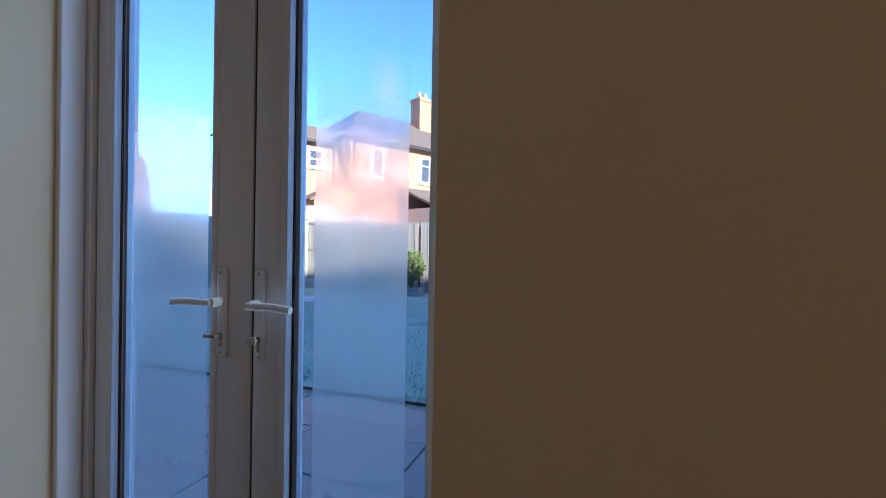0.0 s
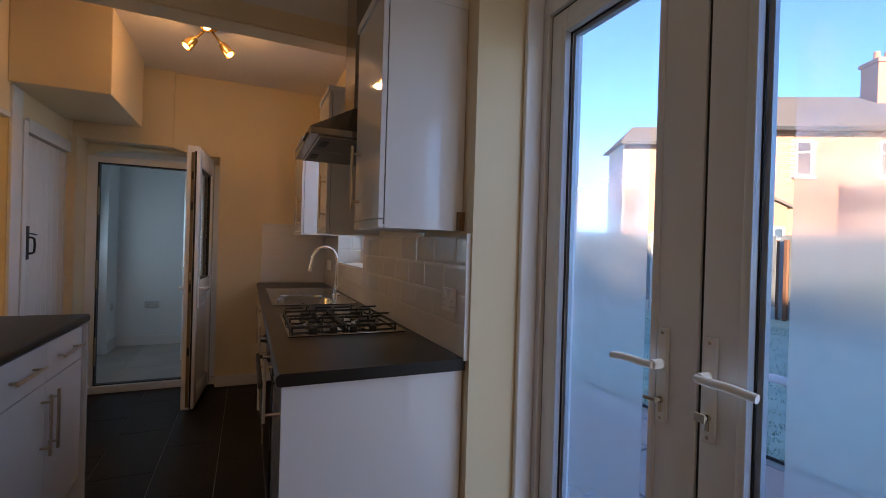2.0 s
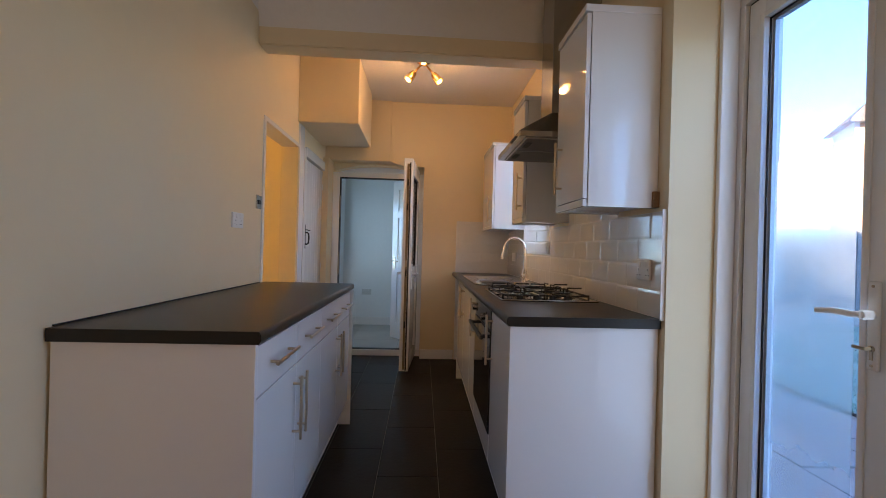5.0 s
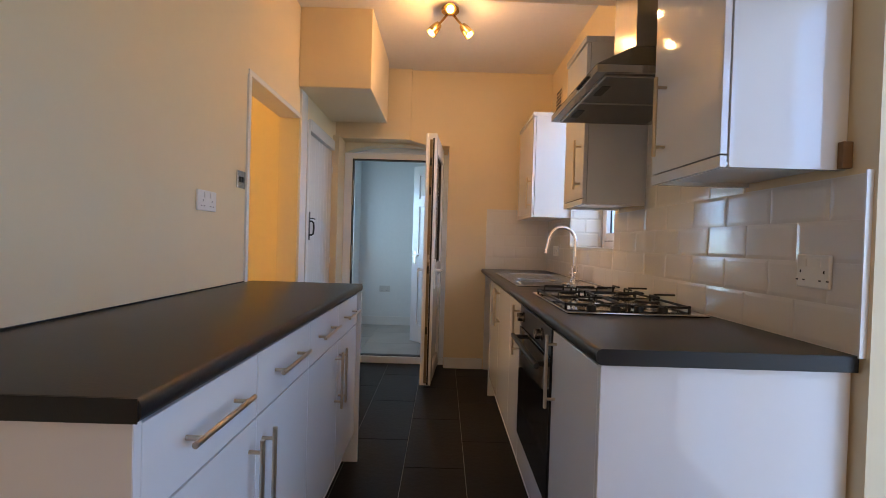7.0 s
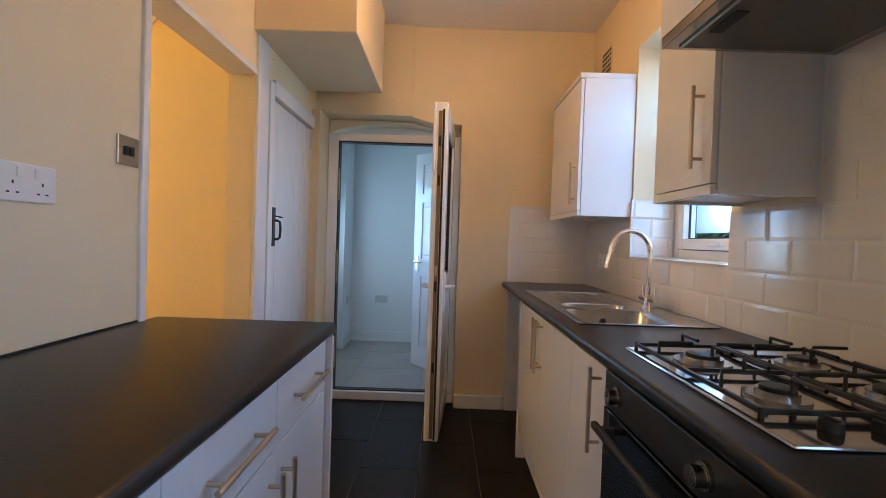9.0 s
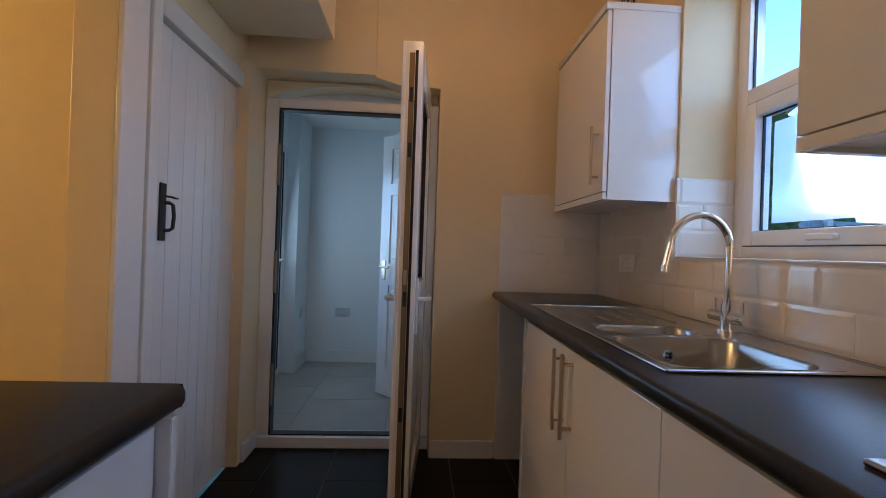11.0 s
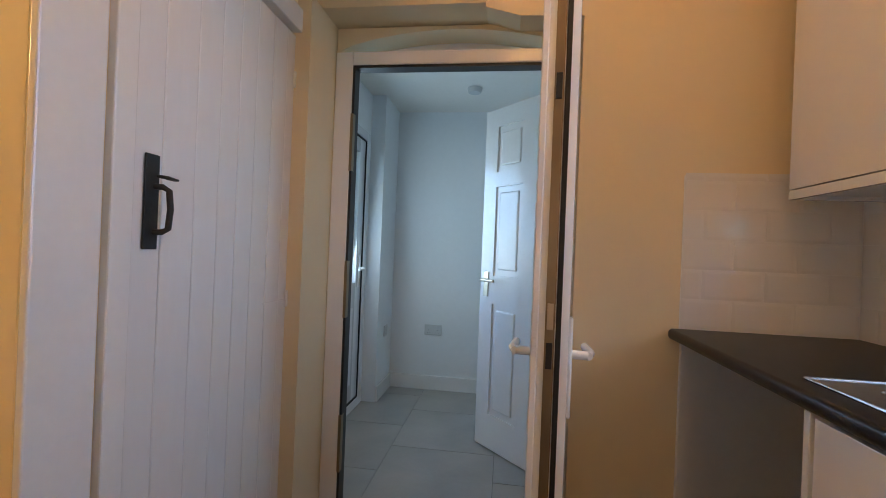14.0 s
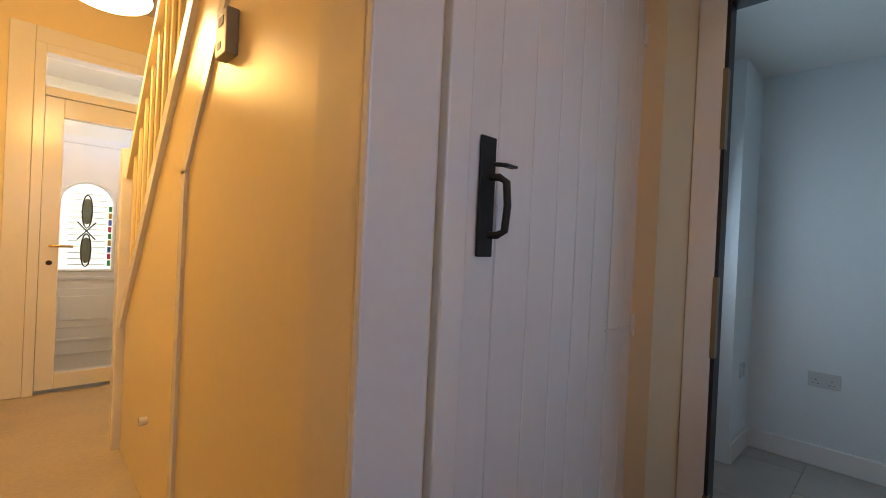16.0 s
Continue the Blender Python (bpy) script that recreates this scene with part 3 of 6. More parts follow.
bt = thing("timber_batten", (-1.70, YT, 1.374), "short bare wood block behind the wall unit", "batten")
bm = B()
box(bm, -1.678, -1.662, 0.742, YT - 0.001, 1.376, 1.44, bev=0.002)
part("block", bm, mat("bare_wood", (0.22, 0.12, 0.055), 0.6, var=0.2, scale=20, stretch=(1, 1, 5)), bt)

# ---- cooker hood ----
hd = thing("cooker_hood", (-2.39, 0.5, 1.75), "stainless steel chimney cooker hood", "cooker hood")
bm = B()
x0, x1 = -2.70, -2.08
y0, y1, zb, zt = 0.290, YT - 0.010, 1.75, 1.93
box(bm, x0, x1, y0, y1, zb, zb + 0.028, bev=0.003)
q = [bm.verts.new(v) for v in ((x0, y0, zb + 0.028), (x1, y0, zb + 0.028), (x1, y1, zb + 0.028), (x0, y1, zb + 0.028),
                               (-2.50, 0.50, zt), (-2.28, 0.50, zt), (-2.28, y1, zt), (-2.50, y1, zt))]
for f in ((0, 1, 5, 4), (1, 2, 6, 5), (2, 3, 7, 6), (3, 0, 4, 7), (4, 5, 6, 7)):
    bm.faces.new([q[k] for k in f])
part("canopy", bm, HOODSTEEL, hd)
bm = B()
box(bm, -2.50, -2.28, 0.50, y1, zt, 2.74, bev=0.002)
part("flue", bm, HOODSTEEL, hd, "square steel flue cover")
for a, b in ((-2.675, -2.395), (-2.385, -2.105)):
    bm = B()
    box(bm, a, b, 0.33, 0.72, zb - 0.004, zb, bev=0.002)
    f = part("grease_filter", bm, FILTER, hd, "grey metal grease filter")
    bm = B()
    for c_ in ((a - 0.004, a + 0.004, 0.326, 0.724), (b - 0.004, b + 0.004, 0.326, 0.724), (a + 0.004, b - 0.004, 0.326, 0.334), (a + 0.004, b - 0.004, 0.716, 0.724)):
        box(bm, *c_, zb - 0.006, zb - 0.0005, bev=0.001)
    part("filter_frame", bm, STEEL, f, "bright steel filter frame")
    bm = B()
    box(bm, (a + b) / 2 - 0.05, (a + b) / 2 + 0.05, 0.35, 0.38, zb - 0.008, zb - 0.0035, bev=0.001)
    part("filter_catch", bm, BLACKPL, f)
bm = B()
box(bm, -2.30, -2.15, y0 - 0.0015, y0 + 0.001, zb + 0.007, zb + 0.021)
strip = part("switch_strip", bm, HOODSTEEL, hd)
for k in range(5):
    bm = B()
    cyl(bm, (-2.28 + 0.027 * k, y0 - 0.001, zb + 0.014), (-2.28 + 0.027 * k, y0 - 0.007, zb + 0.014), 0.0065, 14, bev=0.001)
    part("button", bm, BLACKPL, strip, "dark push button", smooth=True)

# ---- hob ----
hb = thing("gas_hob", (-2.42, 0.48, 0.937), "stainless steel four-burner gas hob with black pan supports", "hob")
bm = B()
box(bm, -2.715, -2.125, 0.232, 0.725, 0.9375, 0.9465, bev=0.004)
part("hob_plate", bm, HOBSTEEL, hb)
spots = [(-2.57, 0.36, 0.045), (-2.57, 0.60, 0.036), (-2.33, 0.36, 0.036), (-2.33, 0.60, 0.055)]
for x, y, r in spots:
    bm = B()
    cyl(bm, (x, y, 0.9465), (x, y, 0.952), r + 0.018, 28)
    cyl(bm, (x, y, 0.952), (x, y, 0.962), r, 28)
    bu = part("burner", bm, STEEL, hb, "steel gas burner ring", smooth=True)
    bm = B()
    cyl(bm, (x, y, 0.962), (x, y, 0.969), r * 0.82, 28, bev=0.0015)
    part("burner_cap", bm, BLACKIRON, bu, "black burner cap", smooth=True)
for k in range(4):
    y = 0.335 + 0.085 * k
    bm = B()
    cyl(bm, (-2.185, y, 0.9465), (-2.185, y, 0.963), 0.0175, 20, 0.016, bev=0.001)
    box(bm, -2.200, -2.170, y - 0.0035, y + 0.0035, 0.963, 0.967, bev=0.001)
    part("knob", bm, BLACKPL, hb, "black hob knob", smooth=True)
for ya, yb in ((0.255, 0.475), (0.487, 0.707)):
    bm = B()
    zt = 0.992
    xs0, xs1 = -2.695, -2.225
    ym = (ya + yb) / 2
    for y in (ya, yb):
        box(bm, xs0, xs1, y - 0.0042, y + 0.0042, 0.954, 0.963, bev=0.0015)
    for x in (xs0, xs1, (xs0 + xs1) / 2):
        box(bm, x - 0.0042, x + 0.0042, ya, yb, 0.9537, 0.9627, bev=0.0015)
    for cx in (-2.57, -2.33):
        for p0, p1 in (((cx - 0.10, ym), (cx - 0.03, ym)), ((cx + 0.03, ym), (cx + 0.10, ym)), ((cx, ya), (cx, ym - 0.03)), ((cx, ym + 0.03), (cx, yb))):
            tube(bm, [(p0[0], p0[1], 0.966), (p0[0], p0[1], zt), (p1[0], p1[1], zt)], 0.0042, 8)
            tube(bm, [(p1[0], p1[1], zt), (p0[0], p0[1], zt), (p0[0], p0[1], 0.96)], 0.0036, 8)
    for x in (xs0, xs1):
        for y in (ya, yb):
            cyl(bm, (x, y, 0.9465), (x, y, 0.965), 0.005, 8)
    part("pan_support", bm, BLACKIRON, hb, "black enamelled pan support")

# ---- sink and tap ----
def rounded(x0, x1, y0, y1, r, n=6):
    out = []
    for cx, cy, a0 in ((x1 - r, y1 - r, 0), (x0 + r, y1 - r, 90), (x0 + r, y0 + r, 180), (x1 - r, y0 + r, 270)):
        for k in range(n + 1):
            a = radians(a0 + 90 * k / n)
            out.append((cx + r * math.cos(a), cy + r * math.sin(a)))
    return out

def bowl(bm, x0, x1, y0, y1, r, top, depth, rim):
    """A pressed bowl: a rolled lip, sloping walls and a flat floor."""
    levels = [(rim, 0.0), (0.0, -0.002), (-0.004, -0.010), (-0.012, -depth * 0.6), (-0.022, -depth + 0.02), (-0.05, -depth)]
    rings = []
    for grow, dz in levels:
        rr = max(r + grow, 0.02)
        rings.append([bm.verts.new((x, y, top + dz)) for x, y in rounded(x0 - grow, x1 + grow, y0 - grow, y1 + grow, rr)])
    n = len(rings[0])
    for u, v in zip(rings, rings[1:]):
        for k in range(n):
            bm.faces.new((u[k], v[k], v[(k + 1) % n], u[(k + 1) % n]))
    bm.faces.new(rings[-1][::-1])
    return rings[0]

sk = thing("kitchen_sink", (-3.6, 0.47, 0.937), "stainless steel one-and-a-half bowl sink with drainer", "sink")
SX0, SX1, SY0, SY1, SZ = -4.10, -3.08, 0.222, 0.722, 0.9415
# plate as strips round the two bowls
b1 = (-3.44, -3.115, 0.255, 0.60)
b2 = (-3.63, -3.485, 0.285, 0.575)
bm = B()
xs = [SX0, b2[0] - 0.014, b2[1] + 0.014, b1[0] - 0.014, b1[1] + 0.014, SX1]
ys = [SY0, b1[2] - 0.014, b2[2] - 0.014, b2[3] + 0.014, b1[3] + 0.014, SY1]
grid = [[bm.verts.new((x, y, SZ)) for y in ys] for x in xs]
for i in range(5):
    for j in range(5):
        if (i == 1 and j == 2) or (i == 3 and 1 <= j <= 3):
            continue
        bm.faces.new((grid[i][j], grid[i + 1][j], grid[i + 1][j + 1], grid[i][j + 1]))
ext = bmesh.ops.extrude_face_region(bm, geom=bm.faces[:])
for v in ext["geom"]:
    if isinstance(v, bmesh.types.BMVert):
        v.co.z -= 0.004
bmesh.ops.recalc_face_normals(bm, faces=bm.faces)
part("sink_plate", bm, STEEL, sk)
for (bx0, bx1, by0, by1), dep, nm in ((b1, 0.16, "main_bowl"), (b2, 0.10, "half_bowl")):
    bm = B()
    top = bowl(bm, bx0, bx1, by0, by1, 0.06, SZ + 0.0005, dep, 0.012)
    # corner webs out to the square cut of the plate
    n = len(top) // 4
    for c, (cx, cy) in enumerate(((bx1 + 0.0145, by1 + 0.0145), (bx0 - 0.0145, by1 + 0.0145), (bx0 - 0.0145, by0 - 0.0145), (bx1 + 0.0145, by0 - 0.0145))):
        cv_ = bm.verts.new((cx, cy, SZ + 0.0005))
        for k in range(n - 1):
            bm.faces.new((top[c * n + k], top[c * n + k + 1], cv_))
    w = part(nm, bm, STEEL, sk, "deep steel bowl", smooth=True)
    bm = B()
    mx, my = (bx0 + bx1) / 2, (by0 + by1) / 2
    cyl(bm, (mx, my, SZ - dep + 0.0005), (mx, my, SZ - dep + 0.004), 0.038, 24)
    part("waste", bm, CHROME, w, "chrome waste", smooth=True)
bm = B()
cyl(bm, (-3.436, 0.43, SZ - 0.05), (-3.4285, 0.43, SZ - 0.05), 0.015, 20)
ovf = part("overflow", bm, CHROME, sk, "chrome overflow rose", smooth=True)
bm = B()
for dy, dz in ((-0.005, 0.005), (0.005, 0.005), (-0.005, -0.005), (0.005, -0.005)):
    cyl(bm, (-3.429, 0.43 + dy, SZ - 0.05 + dz), (-3.428, 0.43 + dy, SZ - 0.05 + dz), 0.0042, 10)
part("overflow_holes", bm, BLACKPL, ovf, "dark overflow holes")
for k in range(5):
    bm = B()
    y = 0.31 + 0.075 * k
    cyl(bm, (-3.70, y, SZ - 0.001), (-4.02, y, SZ - 0.001), 0.0045, 8)
    part("drainer_rib", bm, STEEL, sk, smooth=True)
bm = B()
for a in (((SX0, SY0), (SX1, SY0)), ((SX0, SY1), (SX1, SY1)), ((SX0, SY0), (SX0, SY1)), ((SX1, SY0), (SX1, SY1))):
    cyl(bm, (*a[0], SZ - 0.001), (*a[1], SZ - 0.001), 0.004, 8)
part("rolled_edge", bm, STEEL, sk, smooth=True)

tp = thing("mixer_tap", (-3.535, 0.674, SZ), "chrome swan-neck mixer tap with two levers", "tap")
TX, TY = -3.535, 0.674
bm = B()
cyl(bm, (TX, TY, SZ), (TX, TY, SZ + 0.008), 0.03, 28, bev=0.002)
cyl(bm, (TX, TY, SZ + 0.008), (TX, TY, SZ + 0.085), 0.02, 24)
cyl(bm, (TX, TY, SZ + 0.085), (TX, TY, SZ + 0.10), 0.0165, 24)
tb = part("tap_body", bm, CHROME, tp, smooth=True)
bm = B()
R = 0.088
dirx, diry = -0.12, -0.99
neck = [(TX, TY, SZ + 0.09), (TX, TY, SZ + 0.16), (TX, TY, SZ + 0.25)]
for k in range(1, 13):
    a = math.pi * k / 12
    u = R * (1 - math.cos(a))
    neck.append((TX + dirx * u, TY + diry * u, SZ + 0.25 + R * math.sin(a) * 1.15))
e = neck[-1]
neck.append((e[0] + dirx * 0.012, e[1] + diry * 0.012, e[2] - 0.055))
tube(bm, neck, 0.0115, 16)
cyl(bm, neck[-1], (neck[-1][0], neck[-1][1], neck[-1][2] - 0.018), 0.0135, 16)
part("spout", bm, CHROME, tp, "curved chrome spout", smooth=True)
for s in (-1, 1):
    bm = B()
    cyl(bm, (TX + s * 0.015, TY, SZ + 0.045), (TX + s * 0.075, TY, SZ + 0.045), 0.017, 20, bev=0.002)
    cyl(bm, (TX + s * 0.06, TY, SZ + 0.055), (TX + s * 0.06, TY, SZ + 0.10), 0.0055, 12)
    part("lever", bm, CHROME, tp, "chrome lever tap", smooth=True)

# ---- sockets and switches ----
def socket(place, face, gangs, label, w=None, material=SOCKET, name="socket"):
    """A wall socket; face: 'y+', 'y-' or 'x+' is the way it faces."""
    w = w or (0.146 if gangs == 2 else 0.086)
    rz = {'y-': 0, 'x+': 90, 'y+': 180}[face]
    s = thing(name, place, label, "socket", rz=rz)
    bm = B()
    box(bm, -w / 2, w / 2, -0.010, 0, -0.043, 0.043, bev=0.003)
    fp = part("faceplate", bm, material, s, local=True)
    for g in range(gangs):
        gx = (g - (gangs - 1) / 2) * 0.072
        bm = B()
        for hx, hz, wx, wz in ((0, -0.001, 0.004, 0.008), (-0.011, -0.023, 0.007, 0.0035), (0.011, -0.023, 0.007, 0.0035)):
            box(bm, gx + hx - wx / 2, gx + hx + wx / 2, -0.0106, -0.0098, hz - 0.012 - wz / 2 + 0.012, hz + wz / 2)
        part("pin_holes", bm, BLACKPL, fp, "dark pin holes", local=True)
        bm = B()
        off = 0.014 if gangs == 2 and g == 0 else -0.014 if gangs == 2 else 0.022
        box(bm, gx + off - 0.006, gx + off + 0.006, -0.0135, -0.0098, 0.012, 0.034, bev=0.001)
        part("rocker", bm, material, fp, local=True)
    return s

socket((-2.497, YL, 1.318), 'y+', 2, "white plastic double socket on cream wall")
socket((-1.745, YT - 0.009, 1.125), 'y-', 2, "white plastic double socket on tiled wall", w=0.10)
socket((-4.36, YT - 0.009, 1.125), 'y-', 2, "white plastic double socket on tiled wall")
sw = thing("light_switch", (-2.815, YL, 1.453), "brushed steel two-gang light switch", "light switch", rz=180)
bm = B()
box(bm, -0.043, 0.043, -0.007, 0, -0.043, 0.043, bev=0.002)
pl = part("faceplate", bm, STEEL, sw, local=True)
for gx in (-0.011, 0.011):
    bm = B()
    box(bm, gx - 0.007, gx + 0.007, -0.012, -0.0065, -0.013, 0.013, bev=0.001)
    part("rocker", bm, BLACKPL, pl, "black rocker", local=True)

# ---- air brick vent ----
vt = thing("wall_vent", (-4.45, YT, 2.42), "small cream louvred wall vent", "vent")
bm = B()
box(bm, -4.54, -4.37, YT - 0.006, YT, 2.31, 2.52, bev=0.002)
part("vent_plate", bm, CREAM, vt)
for i in range(5):
    for j in range(6):
        bm = B()
        box(bm, -4.53 + 0.032 * i, -4.53 + 0.032 * i + 0.02, YT - 0.008, YT - 0.0055, 2.325 + 0.032 * j, 2.325 + 0.032 * j + 0.02)
        part("vent_hole", bm, BLACKPL, vt)

# ---- ceiling spotlight ----
lf = thing("ceiling_spotlight", (-3.62, -0.2, H), "three-way antique brass ceiling spotlight, switched on", "ceiling light")
bm = B()
cyl(bm, (-3.62, -0.2, H), (-3.62, -0.2, H - 0.025), 0.06, 28, bev=0.004)
part("ceiling_plate", bm, BRASS, lf, smooth=True)
for x, y, z in BULBS:
    a, b = Vector((-3.62, -0.2, H - 0.02)), Vector((x, y, z))
    d = (b - a).normalized()
    bm = B()
    tube(bm, [a, a + d * 0.02, b - d * 0.03], 0.008, 10)
    arm = part("arm", bm, BRASS, lf, smooth=True)
    bm = B()
    prof = [(0.010, -0.050), (0.022, -0.044), (0.029, -0.02), (0.034, 0.02), (0.036, 0.040), (0.033, 0.0405), (0.031, 0.02), (0.026, -0.02)]
    qt = d.to_track_quat('Z', 'Y')
    rings = [[bm.verts.new(b + qt @ Vector((r * math.cos(2 * math.pi * k / 20), r * math.sin(2 * math.pi * k / 20), h))) for k in range(20)] for r, h in prof]
    for u, v in zip(rings, rings[1:]):
        for k in range(20):
            bm.faces.new((u[k], u[(k + 1) % 20], v[(k + 1) % 20], v[k]))
    sh = part("shade", bm, BRASS, arm, "open brass cage shade", smooth=True)
    bm = B()
    bmesh.ops.create_uvsphere(bm, u_segments=16, v_segments=10, radius=0.024, matrix=Matrix.Translation(b + d * 0.026))
    bl = part("bulb", bm, BULBGLOW, arm, "lit warm bulb", smooth=True)

def ring(bm, x0, x1, z0, z1, w, y0, y1, bev=0.0, bottom=True):
    """Four butted members round an opening."""
    box(bm, x0, x0 + w, y0, y1, z0, z1, bev=bev)
    box(bm, x1 - w, x1, y0, y1, z0, z1, bev=bev)
    box(bm, x0 + w, x1 - w, y0, y1, z1 - w, z1, bev=bev)
    if bottom:
        box(bm, x0 + w, x1 - w, y0, y1, z0, z0 + w, bev=bev)
    return bm

# ---- french doors ----
def lever_handle(parent, x, y, z, way, out, piv_z, label):
    """uPVC door handle: long plate, lever, keyhole. out: -1 into the room, 1 outside."""
    bm = B()
    box(bm, x - 0.016, x + 0.016, min(y, y + out * 0.011), max(y, y + out * 0.011), z - 0.118, z + 0.118, bev=0.005, seg=3)
    pl = part("handle_plate", bm, PVC, parent, label, smooth=True)
    bm = B()
    cyl(bm, (x, y, piv_z), (x, y + out * 0.045, piv_z), 0.012, 16)
    tube(bm, [(x - way * 0.004, y + out * 0.046, piv_z), (x + way * 0.02, y + out * 0.05, piv_z), (x + way * 0.07, y + out * 0.052, piv_z + 0.002), (x + way * 0.125, y + out * 0.048, piv_z - 0.004)], 0.0095, 12)
    part("lever", bm, PVC, pl, "white lever", smooth=True)
    bm = B()
    cyl(bm, (x, y + out * 0.010, z - 0.06), (x, y + out * 0.014, z - 0.06), 0.0085, 14)
    box(bm, x - 0.004, x + 0.004, min(y + out * 0.010, y + out * 0.014), max(y + out * 0.010, y + out * 0.014), z - 0.09, z - 0.06)
    k = part("lock_cylinder", bm, SATIN, pl, "metal lock cylinder")
    bm = B()
    box(bm, x - 0.004, x + 0.004, min(y + out * 0.012, y + out * 0.0145), max(y + out * 0.012, y + out * 0.0145), z - 0.066, z - 0.054)
    part("keyhole", bm, BLACKPL, pl)
    for dz in (-0.105, 0.105):
        bm = B()
        cyl(bm, (x, y + out * 0.0105, z + dz), (x, y + out * 0.0125, z + dz), 0.004, 10)
        part("screw", bm, SATIN, pl)
    return pl

def leaf(parent, x0, x1, g0, g1, y0, y1, z0, z1, gz0, gz1, fog=True, gl=GLASS):
    """A glazed uPVC door leaf: stiles, rails, bead, gasket, sealed unit."""
    bm = B()
    box(bm, x0, g0, y0, y1, z0, z1, bev=0.006)
    box(bm, g1, x1, y0, y1, z0, z1, bev=0.006)
    part("stile", bm, PVC, parent, smooth=True)
    bm = B()
    box(bm, g0 - 0.002, g1 + 0.002, y0 + 0.001, y1 - 0.001, z0, gz0, bev=0.004)
    box(bm, g0 - 0.002, g1 + 0.002, y0 + 0.001, y1 - 0.001, gz1, z1, bev=0.004)
    part("rail", bm, PVC, parent, smooth=True)
    bm = B()
    ring(bm, g0 - 0.001, g1 + 0.001, gz0 - 0.001, gz1 + 0.001, 0.005, y0 + 0.016, y0 + 0.0215)
    part("gasket", bm, BLACKPL, parent, "black glazing gasket")
    bm = B()
    ring(bm, g0 - 0.020, g1 + 0.020, gz0 - 0.020, gz1 + 0.020, 0.0195, y0 - 0.005, y0 + 0.004, 0.002)
    part("glazing_bead", bm, PVC, parent, smooth=True)
    bm = B()
    ring(bm, g0 + 0.0005, g1 - 0.0005, gz0 + 0.0005, gz1 - 0.0005, 0.012, y0 + 0.0275, y1 - 0.0275)
    part("spacer_bar", bm, SPACER, parent, "bright metal spacer bar")
    for yy in (y0 + 0.024, y1 - 0.024):
        bm = B()
        box(bm, g0 + 0.001, g1 - 0.001, yy - 0.002, yy + 0.002, gz0 + 0.001, gz1 - 0.001)
        p = part("pane", bm, gl, parent, "clear glass pane")
        p.visible_shadow = False

DY0, DY1 = 1.03, 1.10
fr = B()
box(fr, -1.598, -1.5555, 1.018, 1.107, 0.03, 2.135, bev=0.003)
box(fr, -1.598, -0.372, 1.018, 1.107, 2.136, 2.238, bev=0.003)
box(fr, -0.414, -0.372, 1.018, 1.107, 0.03, 2.135, bev=0.003)
box(fr, -1.598, -0.372, 1.035, 1.107, -0.02, 0.028, bev=0.003)
box(fr, -1.5985, -1.578, 0.950, 1.0175, 0.0, 2.238, bev=0.004)
box(fr, -1.5775, -0.372, 0.950, 1.0175, 2.220, 2.238, bev=0.004)
structure("french_door_frame", fr, PVC, "white uPVC french door frame", "door frame")
for nm, x0, x1, g0, g1, f0, f1 in (("a", -1.549, -0.969, -1.469, -1.098, -1.438, -1.150), ("b", -0.961, -0.420, -0.854, -0.480, -0.802, -0.548)):
    d = thing("french_door", ((x0 + x1) / 2, 1.065, 0.03), "closed white uPVC glazed door with condensation inside the glass", "door", "french doors")
    leaf(d, x0, x1, g0, g1, DY0, DY1, 0.032, 2.128, 0.150, 2.045)
    bm = B()
    # condensation film between the panes
    box(bm, f0, f1, 1.0645, 1.0655, 0.17, 1.95)
    fo = part("condensation", bm, FOG, d, "misty condensation film")
    fo.visible_shadow = False
    hx, way = (-1.056, -1) if nm == "a" else (-0.933, 1)
    pl = lever_handle(d, hx, DY0, 1.016, way, -1, 1.045, "white lever handle plate")
    if nm == "b":
        lever_handle(d, hx, DY1, 1.016, way, 1, 1.045, "white outside lever handle")
        bm = B()
        box(bm, hx - 0.02, hx + 0.006, DY0 - 0.03, DY0 - 0.026, 0.945, 0.965, bev=0.001)
        box(bm, hx - 0.002, hx + 0.002, DY0 - 0.03, DY0 - 0.012, 0.951, 0.958)
        part("thumb_turn", bm, SATIN, pl, "steel key in the lock")
    else:
        bm = B()
        tube(bm, [(hx, DY0 - 0.012, 0.956), (hx, DY0 - 0.03, 0.956), (hx - 0.03, DY0 - 0.034, 0.957)], 0.005, 8)
        part("thumb_turn", bm, TARNISH, pl, "metal key in the lock")
bm = B()
box(bm, -0.9675, -0.9625, 1.036, 1.09, 0.03, 2.128)
box(bm, -1.555, -1.5495, 1.036, 1.09, 0.03, 2.13)
box(bm, -0.4195, -0.4145, 1.036, 1.09, 0.03, 2.13)
box(bm, -1.549, -0.42, 1.036, 1.09, 2.1285, 2.1355)
structure("door_gasket", bm, BLACKPL, "black weather seal between the french doors", "seal")

